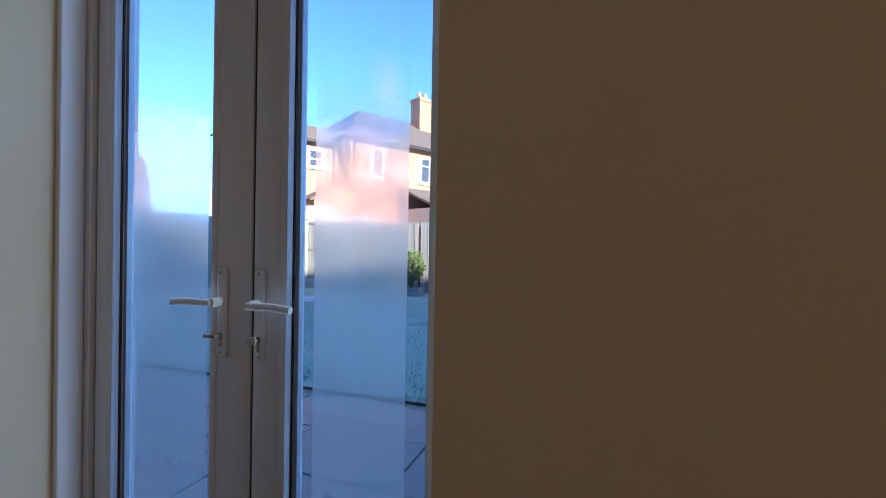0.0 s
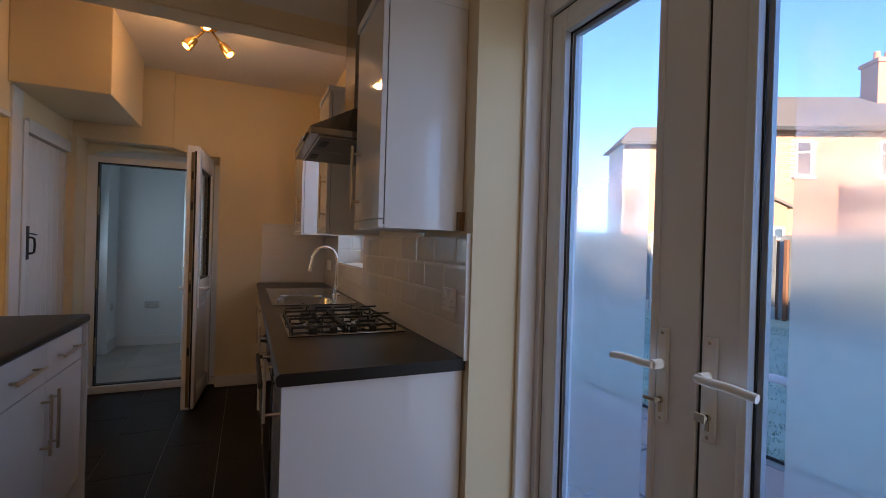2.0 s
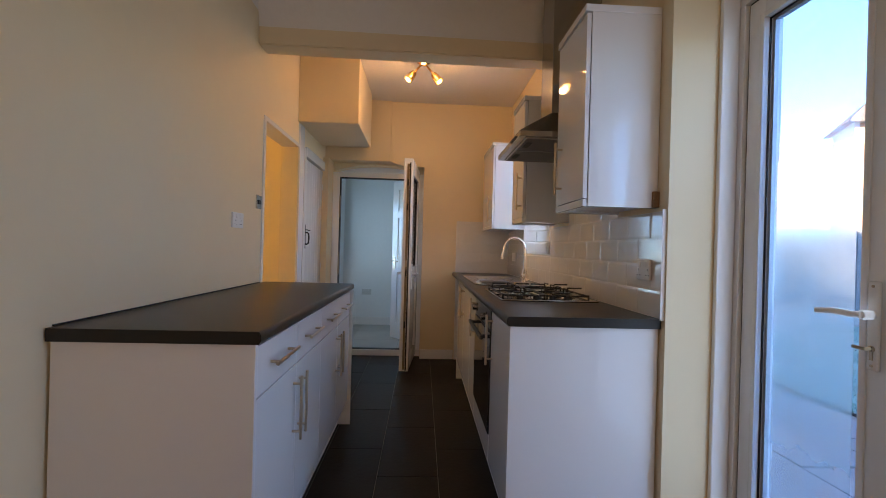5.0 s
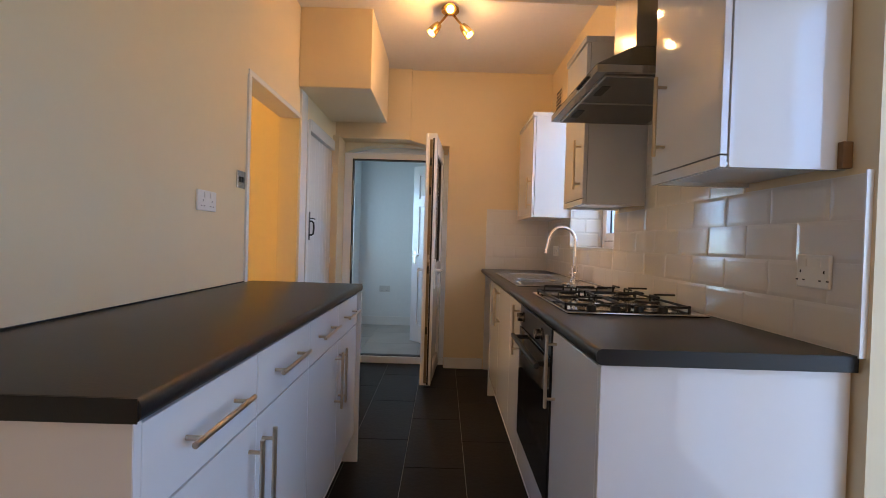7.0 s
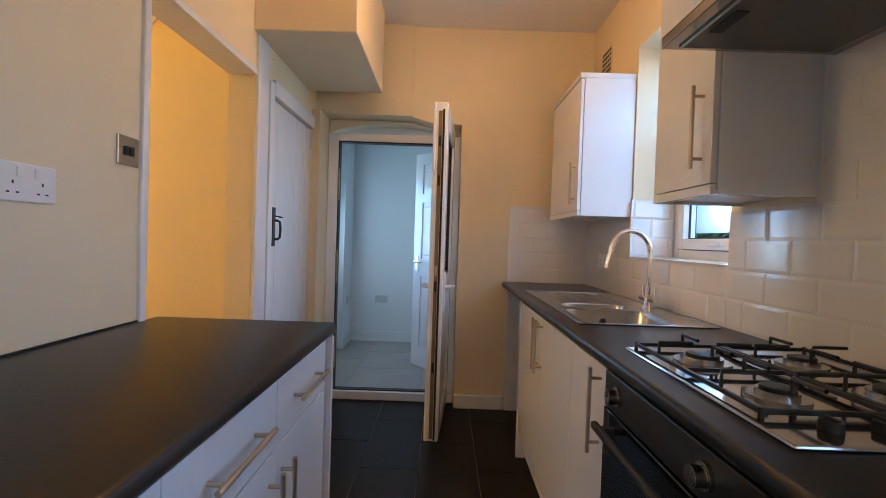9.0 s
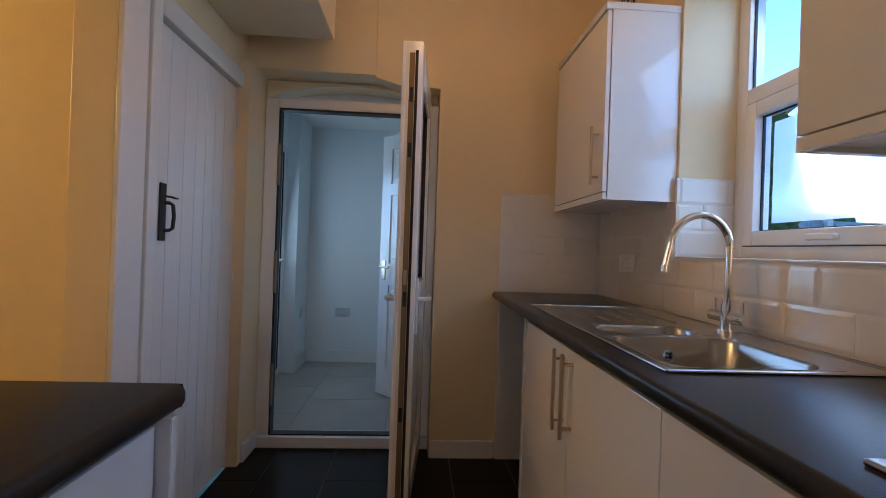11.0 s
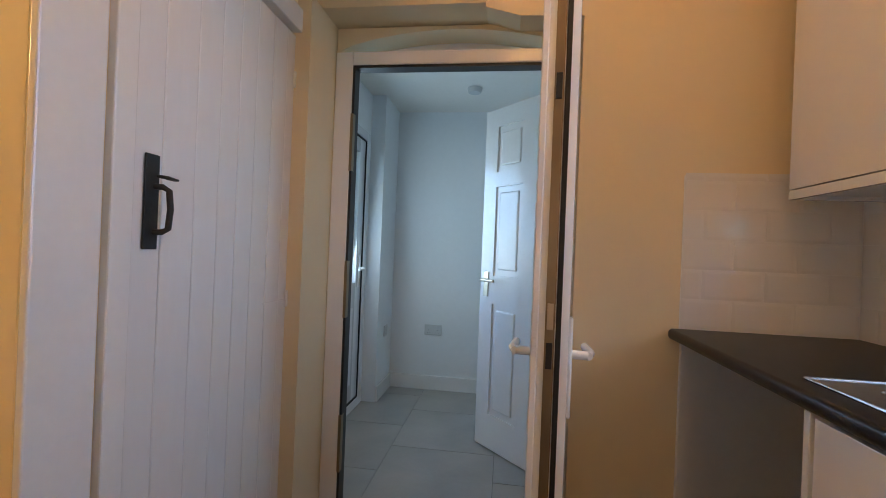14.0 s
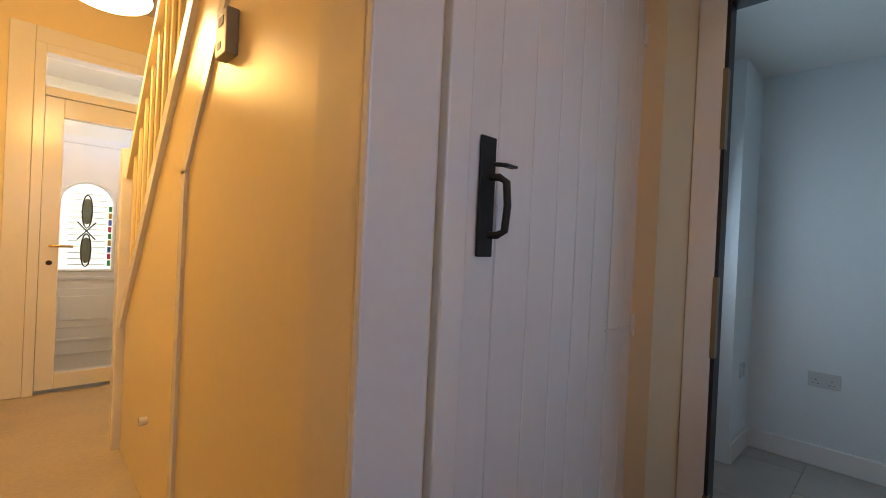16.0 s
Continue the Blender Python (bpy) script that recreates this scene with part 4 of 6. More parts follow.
# ---- window over the sink ----
WX0, WX1, WZ0, WZ1, WY0, WY1 = -3.97, -3.12, 1.158, 2.32, 1.0, 1.065
bm = B()
ring(bm, WX0 + 0.001, WX1 - 0.001, WZ0 + 0.004, WZ1 - 0.001, 0.058, WY0, WY1, 0.004)
box(bm, WX0 + 0.059, WX1 - 0.059, WY0, WY1, 1.765, 1.825, bev=0.004)
win = structure("window_1", bm, PVC, "white uPVC casement window with top light over the sink", "window", True)
bm = B()
sx0, sx1, sz0, sz1 = WX0 + 0.063, WX1 - 0.063, WZ0 + 0.058, 1.762
ring(bm, sx0, sx1, sz0, sz1, 0.055, WY0 - 0.012, WY1 - 0.01, 0.005)
part("sash", bm, PVC, win, "opening casement sash", smooth=True)
bm = B()
ring(bm, sx0 + 0.054, sx1 - 0.054, sz0 + 0.054, sz1 - 0.054, 0.006, WY0 + 0.018, WY0 + 0.0275)
ring(bm, sx0 - 0.0035, sx1 + 0.0035, sz0 - 0.0035, sz1 + 0.0035, 0.003, WY0 - 0.003, WY1 - 0.03)
ring(bm, WX0 + 0.058, WX1 - 0.058, 1.824, WZ1 - 0.058, 0.006, WY0 + 0.018, WY0 + 0.0275)
part("gasket", bm, BLACKPL, win, "black seal")
for c, d in ((sz0 + 0.056, sz1 - 0.056), (1.826, WZ1 - 0.061)):
    bm = B()
    box(bm, WX0 + 0.061, WX1 - 0.061, WY0 + 0.028, WY0 + 0.032, c, d)
    p = part("pane", bm, GLASS, win, "clear glass pane")
    p.visible_shadow = False
bm = B()
box(bm, -3.60, -3.50, WY0 - 0.035, WY0 - 0.012, sz0 + 0.016, sz0 + 0.036, bev=0.004)
cyl(bm, (-3.60, WY0 - 0.012, sz0 + 0.026), (-3.60, WY0 - 0.03, sz0 + 0.026), 0.011, 12)
part("window_handle", bm, PVC, win, "white casement handle")

bm = B()
box(bm, sx0 + 0.085, sx1 - 0.085, WY0 + 0.040, WY0 + 0.0405, sz0 + 0.085, sz1 - 0.085)
fo = part("condensation", bm, FOG2, win, "misty condensation film")
fo.visible_shadow = False

# ---- back door, standing open into the kitchen ----
bm = B()
box(bm, -4.91, -4.843, -1.163, -1.088, 0.065, 2.0, bev=0.004)
box(bm, -4.91, -4.843, -1.088, -0.26, 1.945, 2.0, bev=0.004)
box(bm, -4.91, -4.843, -0.26, -0.172, 0.065, 2.0, bev=0.004)
box(bm, -4.93, -4.82, -1.164, -0.172, 0.0, 0.062, bev=0.004)
structure("back_door_frame", bm, PVC, "white uPVC back door frame with threshold", "door frame")
bm = B()
box(bm, -4.905, -4.848, -1.0885, -1.078, 0.0625, 1.9455)
box(bm, -4.905, -4.848, -1.0775, -0.261, 1.934, 1.9455)
box(bm, -4.90, -4.848, -1.0775, -0.261, 0.0625, 0.07)
structure("back_door_seal", bm, BLACKPL, "black rubber seal inside the frame", "seal")
bm = B()
for z in (0.35, 1.0, 1.62):
    box(bm, -4.87, -4.842, -1.0895, -1.0775, z - 0.12, z + 0.12)
structure("strike_plates", bm, TARNISH, "tarnished metal lock keeps on the frame", "lock keep")
BD = thing("back_door", (-4.805, -0.252, 0.02), "white uPVC half-glazed back door standing wide open", "door", rz=-4.6)
W_, T_ = 0.712, 0.074
bm = B()
box(bm, 0, 0.105, -T_ / 2, T_ / 2, 0.012, 2.005, bev=0.005)
box(bm, W_ - 0.105, W_, -T_ / 2, T_ / 2, 0.012, 2.005, bev=0.005)
part("stile", bm, PVC, BD, local=True, smooth=True)
bm = B()
for c, d in ((0.012, 0.13), (0.86, 0.98), (1.865, 2.005)):
    box(bm, 0.103, W_ - 0.103, -T_ / 2 + 0.001, T_ / 2 - 0.001, c, d, bev=0.004)
part("rail", bm, PVC, BD, local=True, smooth=True)
bm = B()
box(bm, 0.10, W_ - 0.10, -0.012, 0.012, 0.13, 0.86)
box(bm, 0.17, W_ - 0.17, -0.024, 0.024, 0.22, 0.77, bev=0.01)
part("lower_panel", bm, PVC, BD, "moulded lower panel", local=True)
bm = B()
ring(bm, 0.104, W_ - 0.104, 0.979, 1.866, 0.009, -0.022, 0.022)
part("gasket", bm, BLACKPL, BD, "black glazing gasket", local=True)
bm = B()
box(bm, 0.105, W_ - 0.105, -0.012, 0.012, 0.982, 1.863)
p = part("pane", bm, GLASS, BD, "clear glass pane", local=True)
p.visible_shadow = False
bm = B()
box(bm, W_, W_ + 0.003, -0.018, 0.004, 0.03, 1.955)
es = part("lock_strip", bm, TARNISH, BD, "tarnished brass lock strip", local=True)
bm = B()
box(bm, W_ - 0.001, W_ + 0.0035, 0.006, 0.018, 0.02, 1.965)
part("edge_seal", bm, BLACKPL, BD, "black edge seal", local=True)
for z in (0.45, 0.93, 1.02, 1.55, 1.78):
    bm = B()
    box(bm, W_ + 0.002, W_ + 0.006, -0.014, 0.0, z - 0.03, z + 0.03, bev=0.001)
    part("lock_keep", bm, BLACKIRON if z != 1.02 else SATIN, es, local=True)
bm = B()
box(bm, W_ - 0.006, W_ + 0.002, -T_ / 2 - 0.012, -T_ / 2 + 0.004, 0.012, 2.005, bev=0.003)
part("rebate", bm, PVC, BD, "overlapping rebate", local=True)
for s in (-1, 1):
    bm = B()
    y = s * T_ / 2
    box(bm, W_ - 0.072, W_ - 0.04, min(y, y + s * 0.011), max(y, y + s * 0.011), 0.775, 1.015, bev=0.004)
    pl = part("handle_plate", bm, PVC, BD, "white handle plate", local=True)
    bm = B()
    x = W_ - 0.056
    cyl(bm, (x, y, 0.925), (x, y + s * 0.048, 0.925), 0.011, 14)
    tube(bm, [(x + 0.004, y + s * 0.048, 0.925), (x - 0.03, y + s * 0.056, 0.925), (x - 0.12, y + s * 0.052, 0.922)], 0.011, 12)
    part("lever", bm, PVC, pl, "white lever", local=True, smooth=True)

# ---- utility room beyond ----
UX, UH = -6.75, 2.34
solid("utility_wall_far", UTILWALL, "pale cool white plaster wall", "wall", (UX - 0.1, UX, -1.6, 0.25, 0, UH))
solid("utility_wall_left", UTILWALL, "pale white wall with a glazed side door", "wall",
      (-5.42, -4.97, -1.60, -1.47, 0, UH), (-6.40, -6.30, -1.60, -1.47, 0, UH), (-6.30, -5.42, -1.60, -1.47, 2.03, UH), (UX, -6.33, -1.47, -1.36, 0, UH))
solid("utility_wall_right", UTILWALL, "pale white plaster wall", "wall", (UX, -4.97, 0.10, 0.22, 0, UH))
solid("utility_wall_near", UTILWALL, "pale white wall behind the kitchen", "wall", (-5.0, -4.972, -1.47, -1.166, 0, UH), (-5.0, -4.972, -0.17, 0.10, 0, UH), (-5.0, -4.972, -1.166, -0.17, 2.03, UH))
solid("utility_ceiling", CEIL, "white utility ceiling", "ceiling", (UX - 0.1, -4.972, -1.6, 0.25, UH, UH + 0.1))
solid("utility_floor", FGROUT, "pale grout bed of the utility floor", "floor", (UX, -4.97, -1.47, 0.10, -0.1, -0.003))
bm = B()
box(bm, UX, UX + 0.016, -1.36, 0.10, 0, 0.12, bev=0.005)
box(bm, UX, -6.33, -1.36, -1.344, 0, 0.12, bev=0.005)
structure("baseboard_utility", bm, WHITE, "white skirting board", "skirting board")
sd = thing("side_door", (-5.86, -1.53, 0), "closed white uPVC half-glazed side door", "door")
bm = B()
ring(bm, -6.299, -5.421, 0.002, 2.029, 0.062, -1.56, -1.462, 0.004)
part("frame", bm, PVC, sd)
leaf(sd, -6.228, -5.492, -6.115, -5.605, -1.55, -1.475, 0.073, 1.958, 0.92, 1.86)
bm = B()
box(bm, -6.05, -5.67, -1.476, -1.462, 0.2, 0.75, bev=0.008)
part("lower_panel", bm, PVC, sd, "moulded lower panel")
bm = B()
ring(bm, -6.2365, -5.4835, 0.0645, 1.9665, 0.008, -1.55, -1.468)
part("gasket", bm, BLACKPL, sd, "black seal")
lever_handle(sd, -6.17, -1.475, 1.0, 1, 1, 1.02, "white lever handle plate")
socket((UX, -0.995, 0.503), 'x+', 2, "white double socket on pale wall", material=mat("grey_white_plastic", (0.6, 0.6, 0.58), 0.35))
socket((-6.55, -1.36, 0.51), 'y+', 1, "white single socket on pale wall", material=mat("grey_white_plastic", (0.6, 0.6, 0.58), 0.35))
sm = thing("smoke_alarm", (-6.2, -0.68, UH), "round white ceiling smoke alarm", "smoke alarm")
bm = B()
cyl(bm, (-6.2, -0.68, UH), (-6.2, -0.68, UH - 0.035), 0.055, 28, 0.045, bev=0.004)
part("case", bm, mat("grey_white_plastic", (0.6, 0.6, 0.58), 0.35), sm, smooth=True)
# panelled door ajar
pd = thing("panelled_door", (-5.26, -0.03, 0.01), "white moulded panelled internal door standing ajar", "door", rz=223)
bm = B()
PW, PH = 0.762, 2.03
for a, b, c, d in ((0, 0.11, 0, PH), (PW - 0.11, PW, 0, PH), (0.33, 0.432, 0.2, PH - 0.1), (0.11, PW - 0.11, 0, 0.2), (0.11, PW - 0.11, 0.86, 1.03), (0.11, PW - 0.11, 1.56, 1.65), (0.11, PW - 0.11, PH - 0.11, PH)):
    box(bm, a, b, -0.02, 0.02, c, d)
part("frame", bm, WHITE, pd, local=True)
for a, b in ((0.11, 0.33), (0.432, PW - 0.11)):
    for c, d in ((0.2, 0.86), (1.03, 1.56), (1.65, PH - 0.11)):
        bm = B()
        box(bm, a, b, -0.010, 0.010, c, d)
        box(bm, a + 0.03, b - 0.03, -0.018, 0.018, c + 0.035, d - 0.035, bev=0.009)
        part("panel", bm, WHITE, pd, "raised moulded panel", local=True)
for s in (-1, 1):
    bm = B()
    box(bm, PW - 0.075, PW - 0.035, min(s * 0.02, s * 0.026), max(s * 0.02, s * 0.026), 0.90, 1.05, bev=0.002)
    pl = part("handle_plate", bm, SATIN, pd, "chrome handle plate", local=True)
    bm = B()
    cyl(bm, (PW - 0.055, s * 0.02, 1.0), (PW - 0.055, s * 0.06, 1.0), 0.009, 12)
    tube(bm, [(PW - 0.05, s * 0.06, 1.0), (PW - 0.16, s * 0.06, 1.0)], 0.009, 12)
    part("lever", bm, SATIN, pl, "chrome lever", local=True, smooth=True)

# ---- hall ----
HH, HY = 2.55, -4.87
solid("hall_floor", CARPET, "beige carpet", "carpet", (-4.6, -2.80, HY, YL - 0.13, -0.1, 0.004))
solid("hall_ceiling", CEIL, "white hall ceiling", "ceiling", (-4.75, -2.72, HY - 0.12, YL - 0.132, HH + 0.35, HH + 0.42))
solid("hall_wall_side", HALLWALL, "warm cream hall wall", "wall", (-2.84, -2.72, HY, YL - 0.132, 0, HH + 0.35))
solid("hall_wall_stair", HALLWALL, "warm cream wall beyond the stairs", "wall", (-4.75, -4.62, HY, YL - 0.132, 0, HH + 0.35))
solid("hall_wall_front", HALLWALL, "warm cream wall round the front door", "wall",
      (-3.40, -2.84, HY - 0.12, HY, 0, HH + 0.35), (-4.62, -4.30, HY - 0.12, HY, 0, HH + 0.35), (-4.30, -3.40, HY - 0.12, HY, 2.45, HH + 0.35))
fd = thing("front_door", (-3.85, HY, 0), "white inner front door with full glass and top light", "door")
bm = B()
ring(bm, -4.299, -3.401, 0.002, 2.449, 0.058, HY - 0.10, HY + 0.022, 0.004, False)
box(bm, -4.24, -3.46, HY - 0.10, HY + 0.02, 2.10, 2.16, bev=0.004)
part("frame", bm, PVC, fd)
bm = B()
box(bm, -3.565, -3.462, HY - 0.07, HY + 0.005, 0.03, 2.095, bev=0.004)
box(bm, -4.238, -4.14, HY - 0.07, HY + 0.005, 0.03, 2.095, bev=0.004)
box(bm, -4.14, -3.565, HY - 0.07, HY + 0.005, 0.03, 0.14, bev=0.004)
box(bm, -4.14, -3.565, HY - 0.07, HY + 0.005, 1.965, 2.095, bev=0.004)
lf_ = part("leaf", bm, PVC, fd)
for a, b, c, d in ((-4.142, -3.563, 0.138, 1.967), (-4.24, -3.46, 2.16, 2.40)):
    bm = B()
    box(bm, a, b, HY - 0.04, HY - 0.034, c, d)
    p = part("pane", bm, GLASS, fd, "clear glass pane")
    p.visible_shadow = False
bm = B()
tube(bm, [(-3.515, HY + 0.005, 1.05), (-3.515, HY + 0.05, 1.05), (-3.64, HY + 0.05, 1.05)], 0.009, 10)
part("handle", bm, BRASS, fd, "brass lever handle", smooth=True)
bm = B()
cyl(bm, (-3.515, HY + 0.004, 0.93), (-3.515, HY + 0.009, 0.93), 0.018, 14)
part("lock", bm, BLACKPL, fd)
bm = B()
box(bm, -3.40, -3.27, HY, HY + 0.02, 0.006, 2.56, bev=0.005)
box(bm, -4.40, -3.401, HY, HY + 0.018, 2.45, 2.56, bev=0.005)
structure("front_door_architrave", bm, WHITE, "white architrave round the front door", "trim")
# porch with the outer door
PY = -6.1
solid("porch_wall", mat("porch_white", (0.8, 0.78, 0.72), 0.6), "white rendered porch wall", "wall", (-4.62, -4.22, PY - 0.1, PY, 0, 2.9), (-3.42, -2.84, PY - 0.1, PY, 0, 2.9), (-4.22, -3.42, PY - 0.1, PY, 2.06, 2.9))
solid("porch_floor", CONC, "concrete porch floor", "floor", (-4.62, -2.84, PY - 0.1, HY, -0.1, 0.0))
# unseen side walls and roof, added and sized to hold back sky light
solid("porch_dwarf_wall", MORTAR, "added unseen porch side wall, limiting daylight to a high opening", "wall", (-2.94, -2.84, PY, HY - 0.12, 0, 1.95), (-4.72, -4.62, PY, HY - 0.12, 0, 1.95))
solid("porch_roof", CEIL, "added unseen white porch ceiling, shading the porch", "ceiling", (-4.75, -2.80, PY - 0.3, HY - 0.12, 2.55, 2.62))
pdoor = thing("outer_door", (-3.82, PY, 0), "white panelled outer door with arched leaded glass", "door")
bm = B()
ax0, ax1, az0, az1 = -4.02, -3.63, 0.80, 1.42
acx, ar_ = (ax0 + ax1) / 2, (ax1 - ax0) / 2
box(bm, -4.22, ax0, PY - 0.05, PY, 0, 2.06)
box(bm, ax1, -3.42, PY - 0.05, PY, 0, 2.06)
box(bm, ax0, ax1, PY - 0.05, PY, 0, az0)
arc = [(acx + ar_ * math.cos(math.pi * k / 16), az1 + ar_ * math.sin(math.pi * k / 16)) for k in range(17)]
prism(bm, [(ax1, 2.06)] + [(ax0, 2.06)] + arc[::-1], 'y', PY - 0.05, PY)
box(bm, -4.10, -3.56, PY, PY + 0.014, 0.25, 0.62, bev=0.006)
box(bm, -4.02, -3.64, PY + 0.012, PY + 0.022, 0.32, 0.55, bev=0.006)
for z0, z1 in ((1.98, 2.02), (0.70, 0.73), (0.12, 0.15)):
    box(bm, -4.2, -3.44, PY, PY + 0.016, z0, z1, bev=0.004)
part("leaf", bm, PVC, pdoor)
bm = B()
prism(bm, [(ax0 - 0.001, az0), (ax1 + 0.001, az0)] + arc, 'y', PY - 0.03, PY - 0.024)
# weak emission stands in for the daylight behind the arched pane
part("pane", bm, glow("rippled_glass_daylight_glow", (0.62, 0.72, 0.66), 0.22), pdoor, "rippled leaded glass, daylight behind it given as a glow")
bm = B()
for s in (-1, 1):
    for up in (0, 1):
        pts = []
        for k in range(13):
            a = 2 * math.pi * k / 12
            pts.append((acx + 0.055 * math.sin(a) * (1 if s > 0 else -1) * 0.7, PY - 0.021, (1.35 if up else 0.98) + 0.16 * math.cos(a)))
        tube(bm, pts, 0.006, 6)
tube(bm, [(acx - 0.07, PY - 0.021, 1.08), (acx + 0.07, PY - 0.021, 1.25)], 0.006, 6)
tube(bm, [(acx + 0.07, PY - 0.021, 1.08), (acx - 0.07, PY - 0.021, 1.25)], 0.006, 6)
part("leading", bm, BLACKIRON, pdoor, "dark leaded pattern")
for k in range(2):
    bm = B()
    cz = 0.98 + 0.37 * k
    prism(bm, [(acx + 0.042 * math.sin(2 * math.pi * i / 16), cz + 0.125 * math.cos(2 * math.pi * i / 16)) for i in range(16)], 'y', PY - 0.0235, PY - 0.019)
    part("bevelled_lozenge", bm, mat("grey_green_glass", (0.16, 0.20, 0.17), 0.15, var=0.25, scale=20), pdoor, "grey-green bevelled glass lozenge")
for k in range(13):
    bm = B()
    z_ = 0.84 + 0.056 * k
    w_ = ar_ - 0.045 if z_ < az1 else math.sqrt(max(ar_ ** 2 - (z_ - az1) ** 2, 0)) - 0.03
    box(bm, acx - w_, acx + w_ * 0.9, PY - 0.0238, PY - 0.0205, z_, z_ + 0.007)
    part("ripple", bm, mat("pale_ripple_glass", (0.45, 0.52, 0.50), 0.2, var=0.2, scale=20), pdoor, "ridge of the rippled glass")
bm = B()
tube(bm, [(ax0 - 0.012, PY + 0.004, az0 - 0.012)] + [(acx + (ar_ + 0.014) * math.cos(math.pi - math.pi * i / 16), PY + 0.004, az1 + (ar_ + 0.014) * math.sin(math.pi * i / 16)) for i in range(17)] + [(ax1 + 0.012, PY + 0.004, az0 - 0.012), (ax0 - 0.012, PY + 0.004, az0 - 0.012)], 0.014, 8)
part("arch_moulding", bm, PVC, pdoor, "white moulding round the arched glass", smooth=True)
cols = [(0.05, 0.3, 0.12), (0.5, 0.06, 0.12), (0.08, 0.12, 0.5), (0.45, 0.3, 0.06)]
for k in range(9):
    bm = B()
    box(bm, ax0 + 0.004, ax0 + 0.03, PY - 0.024, PY - 0.02, 0.83 + 0.066 * k, 0.885 + 0.066 * k)
    part("coloured_pane", bm, mat("stained_%d" % (k % 4), cols[k % 4], 0.2), pdoor, "stained glass border piece")

# staircase side
SX = -3.78
st = thing("staircase", (SX, -2.5, 0), "cream gloss panelled staircase with turned string and balusters", "staircase")
def string_z(y):
    return 0.49 + 1.12 * (y + 3.83)
bm = B()
prism(bm, [(-3.56, 0.004), (YL - 0.133, 0.004), (YL - 0.133, 2.85), (-1.76, 2.79), (-3.56, string_z(-3.56))], 'x', SX - 0.03, SX)
part("side_panel", bm, HALLGLOSS, st, "cream gloss spandrel panel")
bm = B()
prism(bm, [(-3.66, string_z(-3.66) - 0.10), (-1.70, string_z(-1.70) - 0.10), (-1.70, string_z(-1.70)), (-3.66, string_z(-3.66))], 'x', SX - 0.03, SX + 0.022)
part("string", bm, WHITE, st, "white string capping")
bm = B()
prism(bm, [(-2.52, 1.39), (-2.465, 1.39), (-1.39, 2.80), (-1.45, 2.83)], 'x', SX, SX + 0.012)
box(bm, SX, SX + 0.012, -2.52, -2.465, 0.004, 1.40)
part("moulding", bm, WHITE, st, "white cover moulding")
for k in range(11):
    y = -3.50 + 0.115 * k
    bm = B()
    cyl(bm, (SX - 0.01, y, string_z(y)), (SX - 0.01, y, min(string_z(y) + 0.72, 2.85)), 0.014, 8)
    part("baluster", bm, HALLGLOSS, st)
bm = B()
prism(bm, [(-3.62, string_z(-3.62) + 0.70), (-2.4, string_z(-2.4) + 0.70), (-2.4, string_z(-2.4) + 0.76), (-3.62, string_z(-3.62) + 0.76)], 'x', SX - 0.035, SX + 0.02)
part("handrail", bm, HALLGLOSS, st, "cream handrail")
bm = B()
box(bm, SX - 0.05, SX + 0.04, -3.68, -3.59, 0, 1.62, bev=0.006)
part("newel_post", bm, WHITE, st)
bm = B()
cyl(bm, (SX, -2.95, 0.36), (SX + 0.03, -2.95, 0.36), 0.016, 14, 0.02)
part("knob", bm, PVC, st, "small white knob")
for k in range(9):
    bm = B()
    y = -3.56 + 0.2 * k
    box(bm, -4.62, SX - 0.03, y, y + 0.22, 0.19 * k, 0.19 * (k + 1))
    part("step", bm, CARPET, st, "carpeted step")
THERMO = mat("grey_plastic", (0.30, 0.29, 0.27), 0.4, var=0.05)
ths = thing("thermostat", (SX, -2.07, 1.77), "small grey plastic thermostat box", "thermostat")
bm = B()
box(bm, SX, SX + 0.035, -2.10, -2.01, 1.68, 1.81, bev=0.004)
cs = part("case", bm, THERMO, ths)
bm = B()
box(bm, SX + 0.034, SX + 0.0365, -2.075, -2.035, 1.765, 1.79)
box(bm, SX + 0.034, SX + 0.0365, -2.075, -2.05, 1.70, 1.72)
part("display", bm, BLACKPL, cs)
hs = thing("hall_pendant", (-3.62, -3.30, HH), "round lit white hall ceiling lamp", "ceiling light")
bm = B()
bmesh.ops.create_uvsphere(bm, u_segments=28, v_segments=12, radius=0.175, matrix=Matrix.Translation((-3.62, -3.30, 2.28)) @ Matrix.Diagonal((1, 1, 0.35, 1)))
part("shade", bm, SHADEGLOW, hs, "glowing glass shade", smooth=True)
bm = B()
cyl(bm, (-3.62, -3.30, 2.33), (-3.62, -3.30, HH + 0.35), 0.012, 10)
part("stem", bm, BRASS, hs)

# ---- outdoors ----
GZ = -0.16
gr = B()
bmesh.ops.create_grid(gr, x_segments=60, y_segments=60, size=150)
gr.transform(Matrix.Translation((0, 80, GZ - 0.03)))
structure("ground", gr, FROST, "wide grassy ground", "ground")
def noisy_grid(x0, x1, y0, y1, z, step, amp):
    bm = B()
    nx, ny = int((x1 - x0) / step), int((y1 - y0) / step)
    vs = [[bm.verts.new((x0 + (x1 - x0) * i / nx, y0 + (y1 - y0) * j / ny, z + amp * noise.noise((i * 0.7, j * 0.7, 3)) + amp * 0.6 * noise.noise((i * 0.2, j * 0.2, 8)))) for j in range(ny + 1)] for i in range(nx + 1)]
    for i in range(nx):
        for j in range(ny):
            bm.faces.new((vs[i][j], vs[i + 1][j], vs[i + 1][j + 1], vs[i][j + 1]))
    return bm
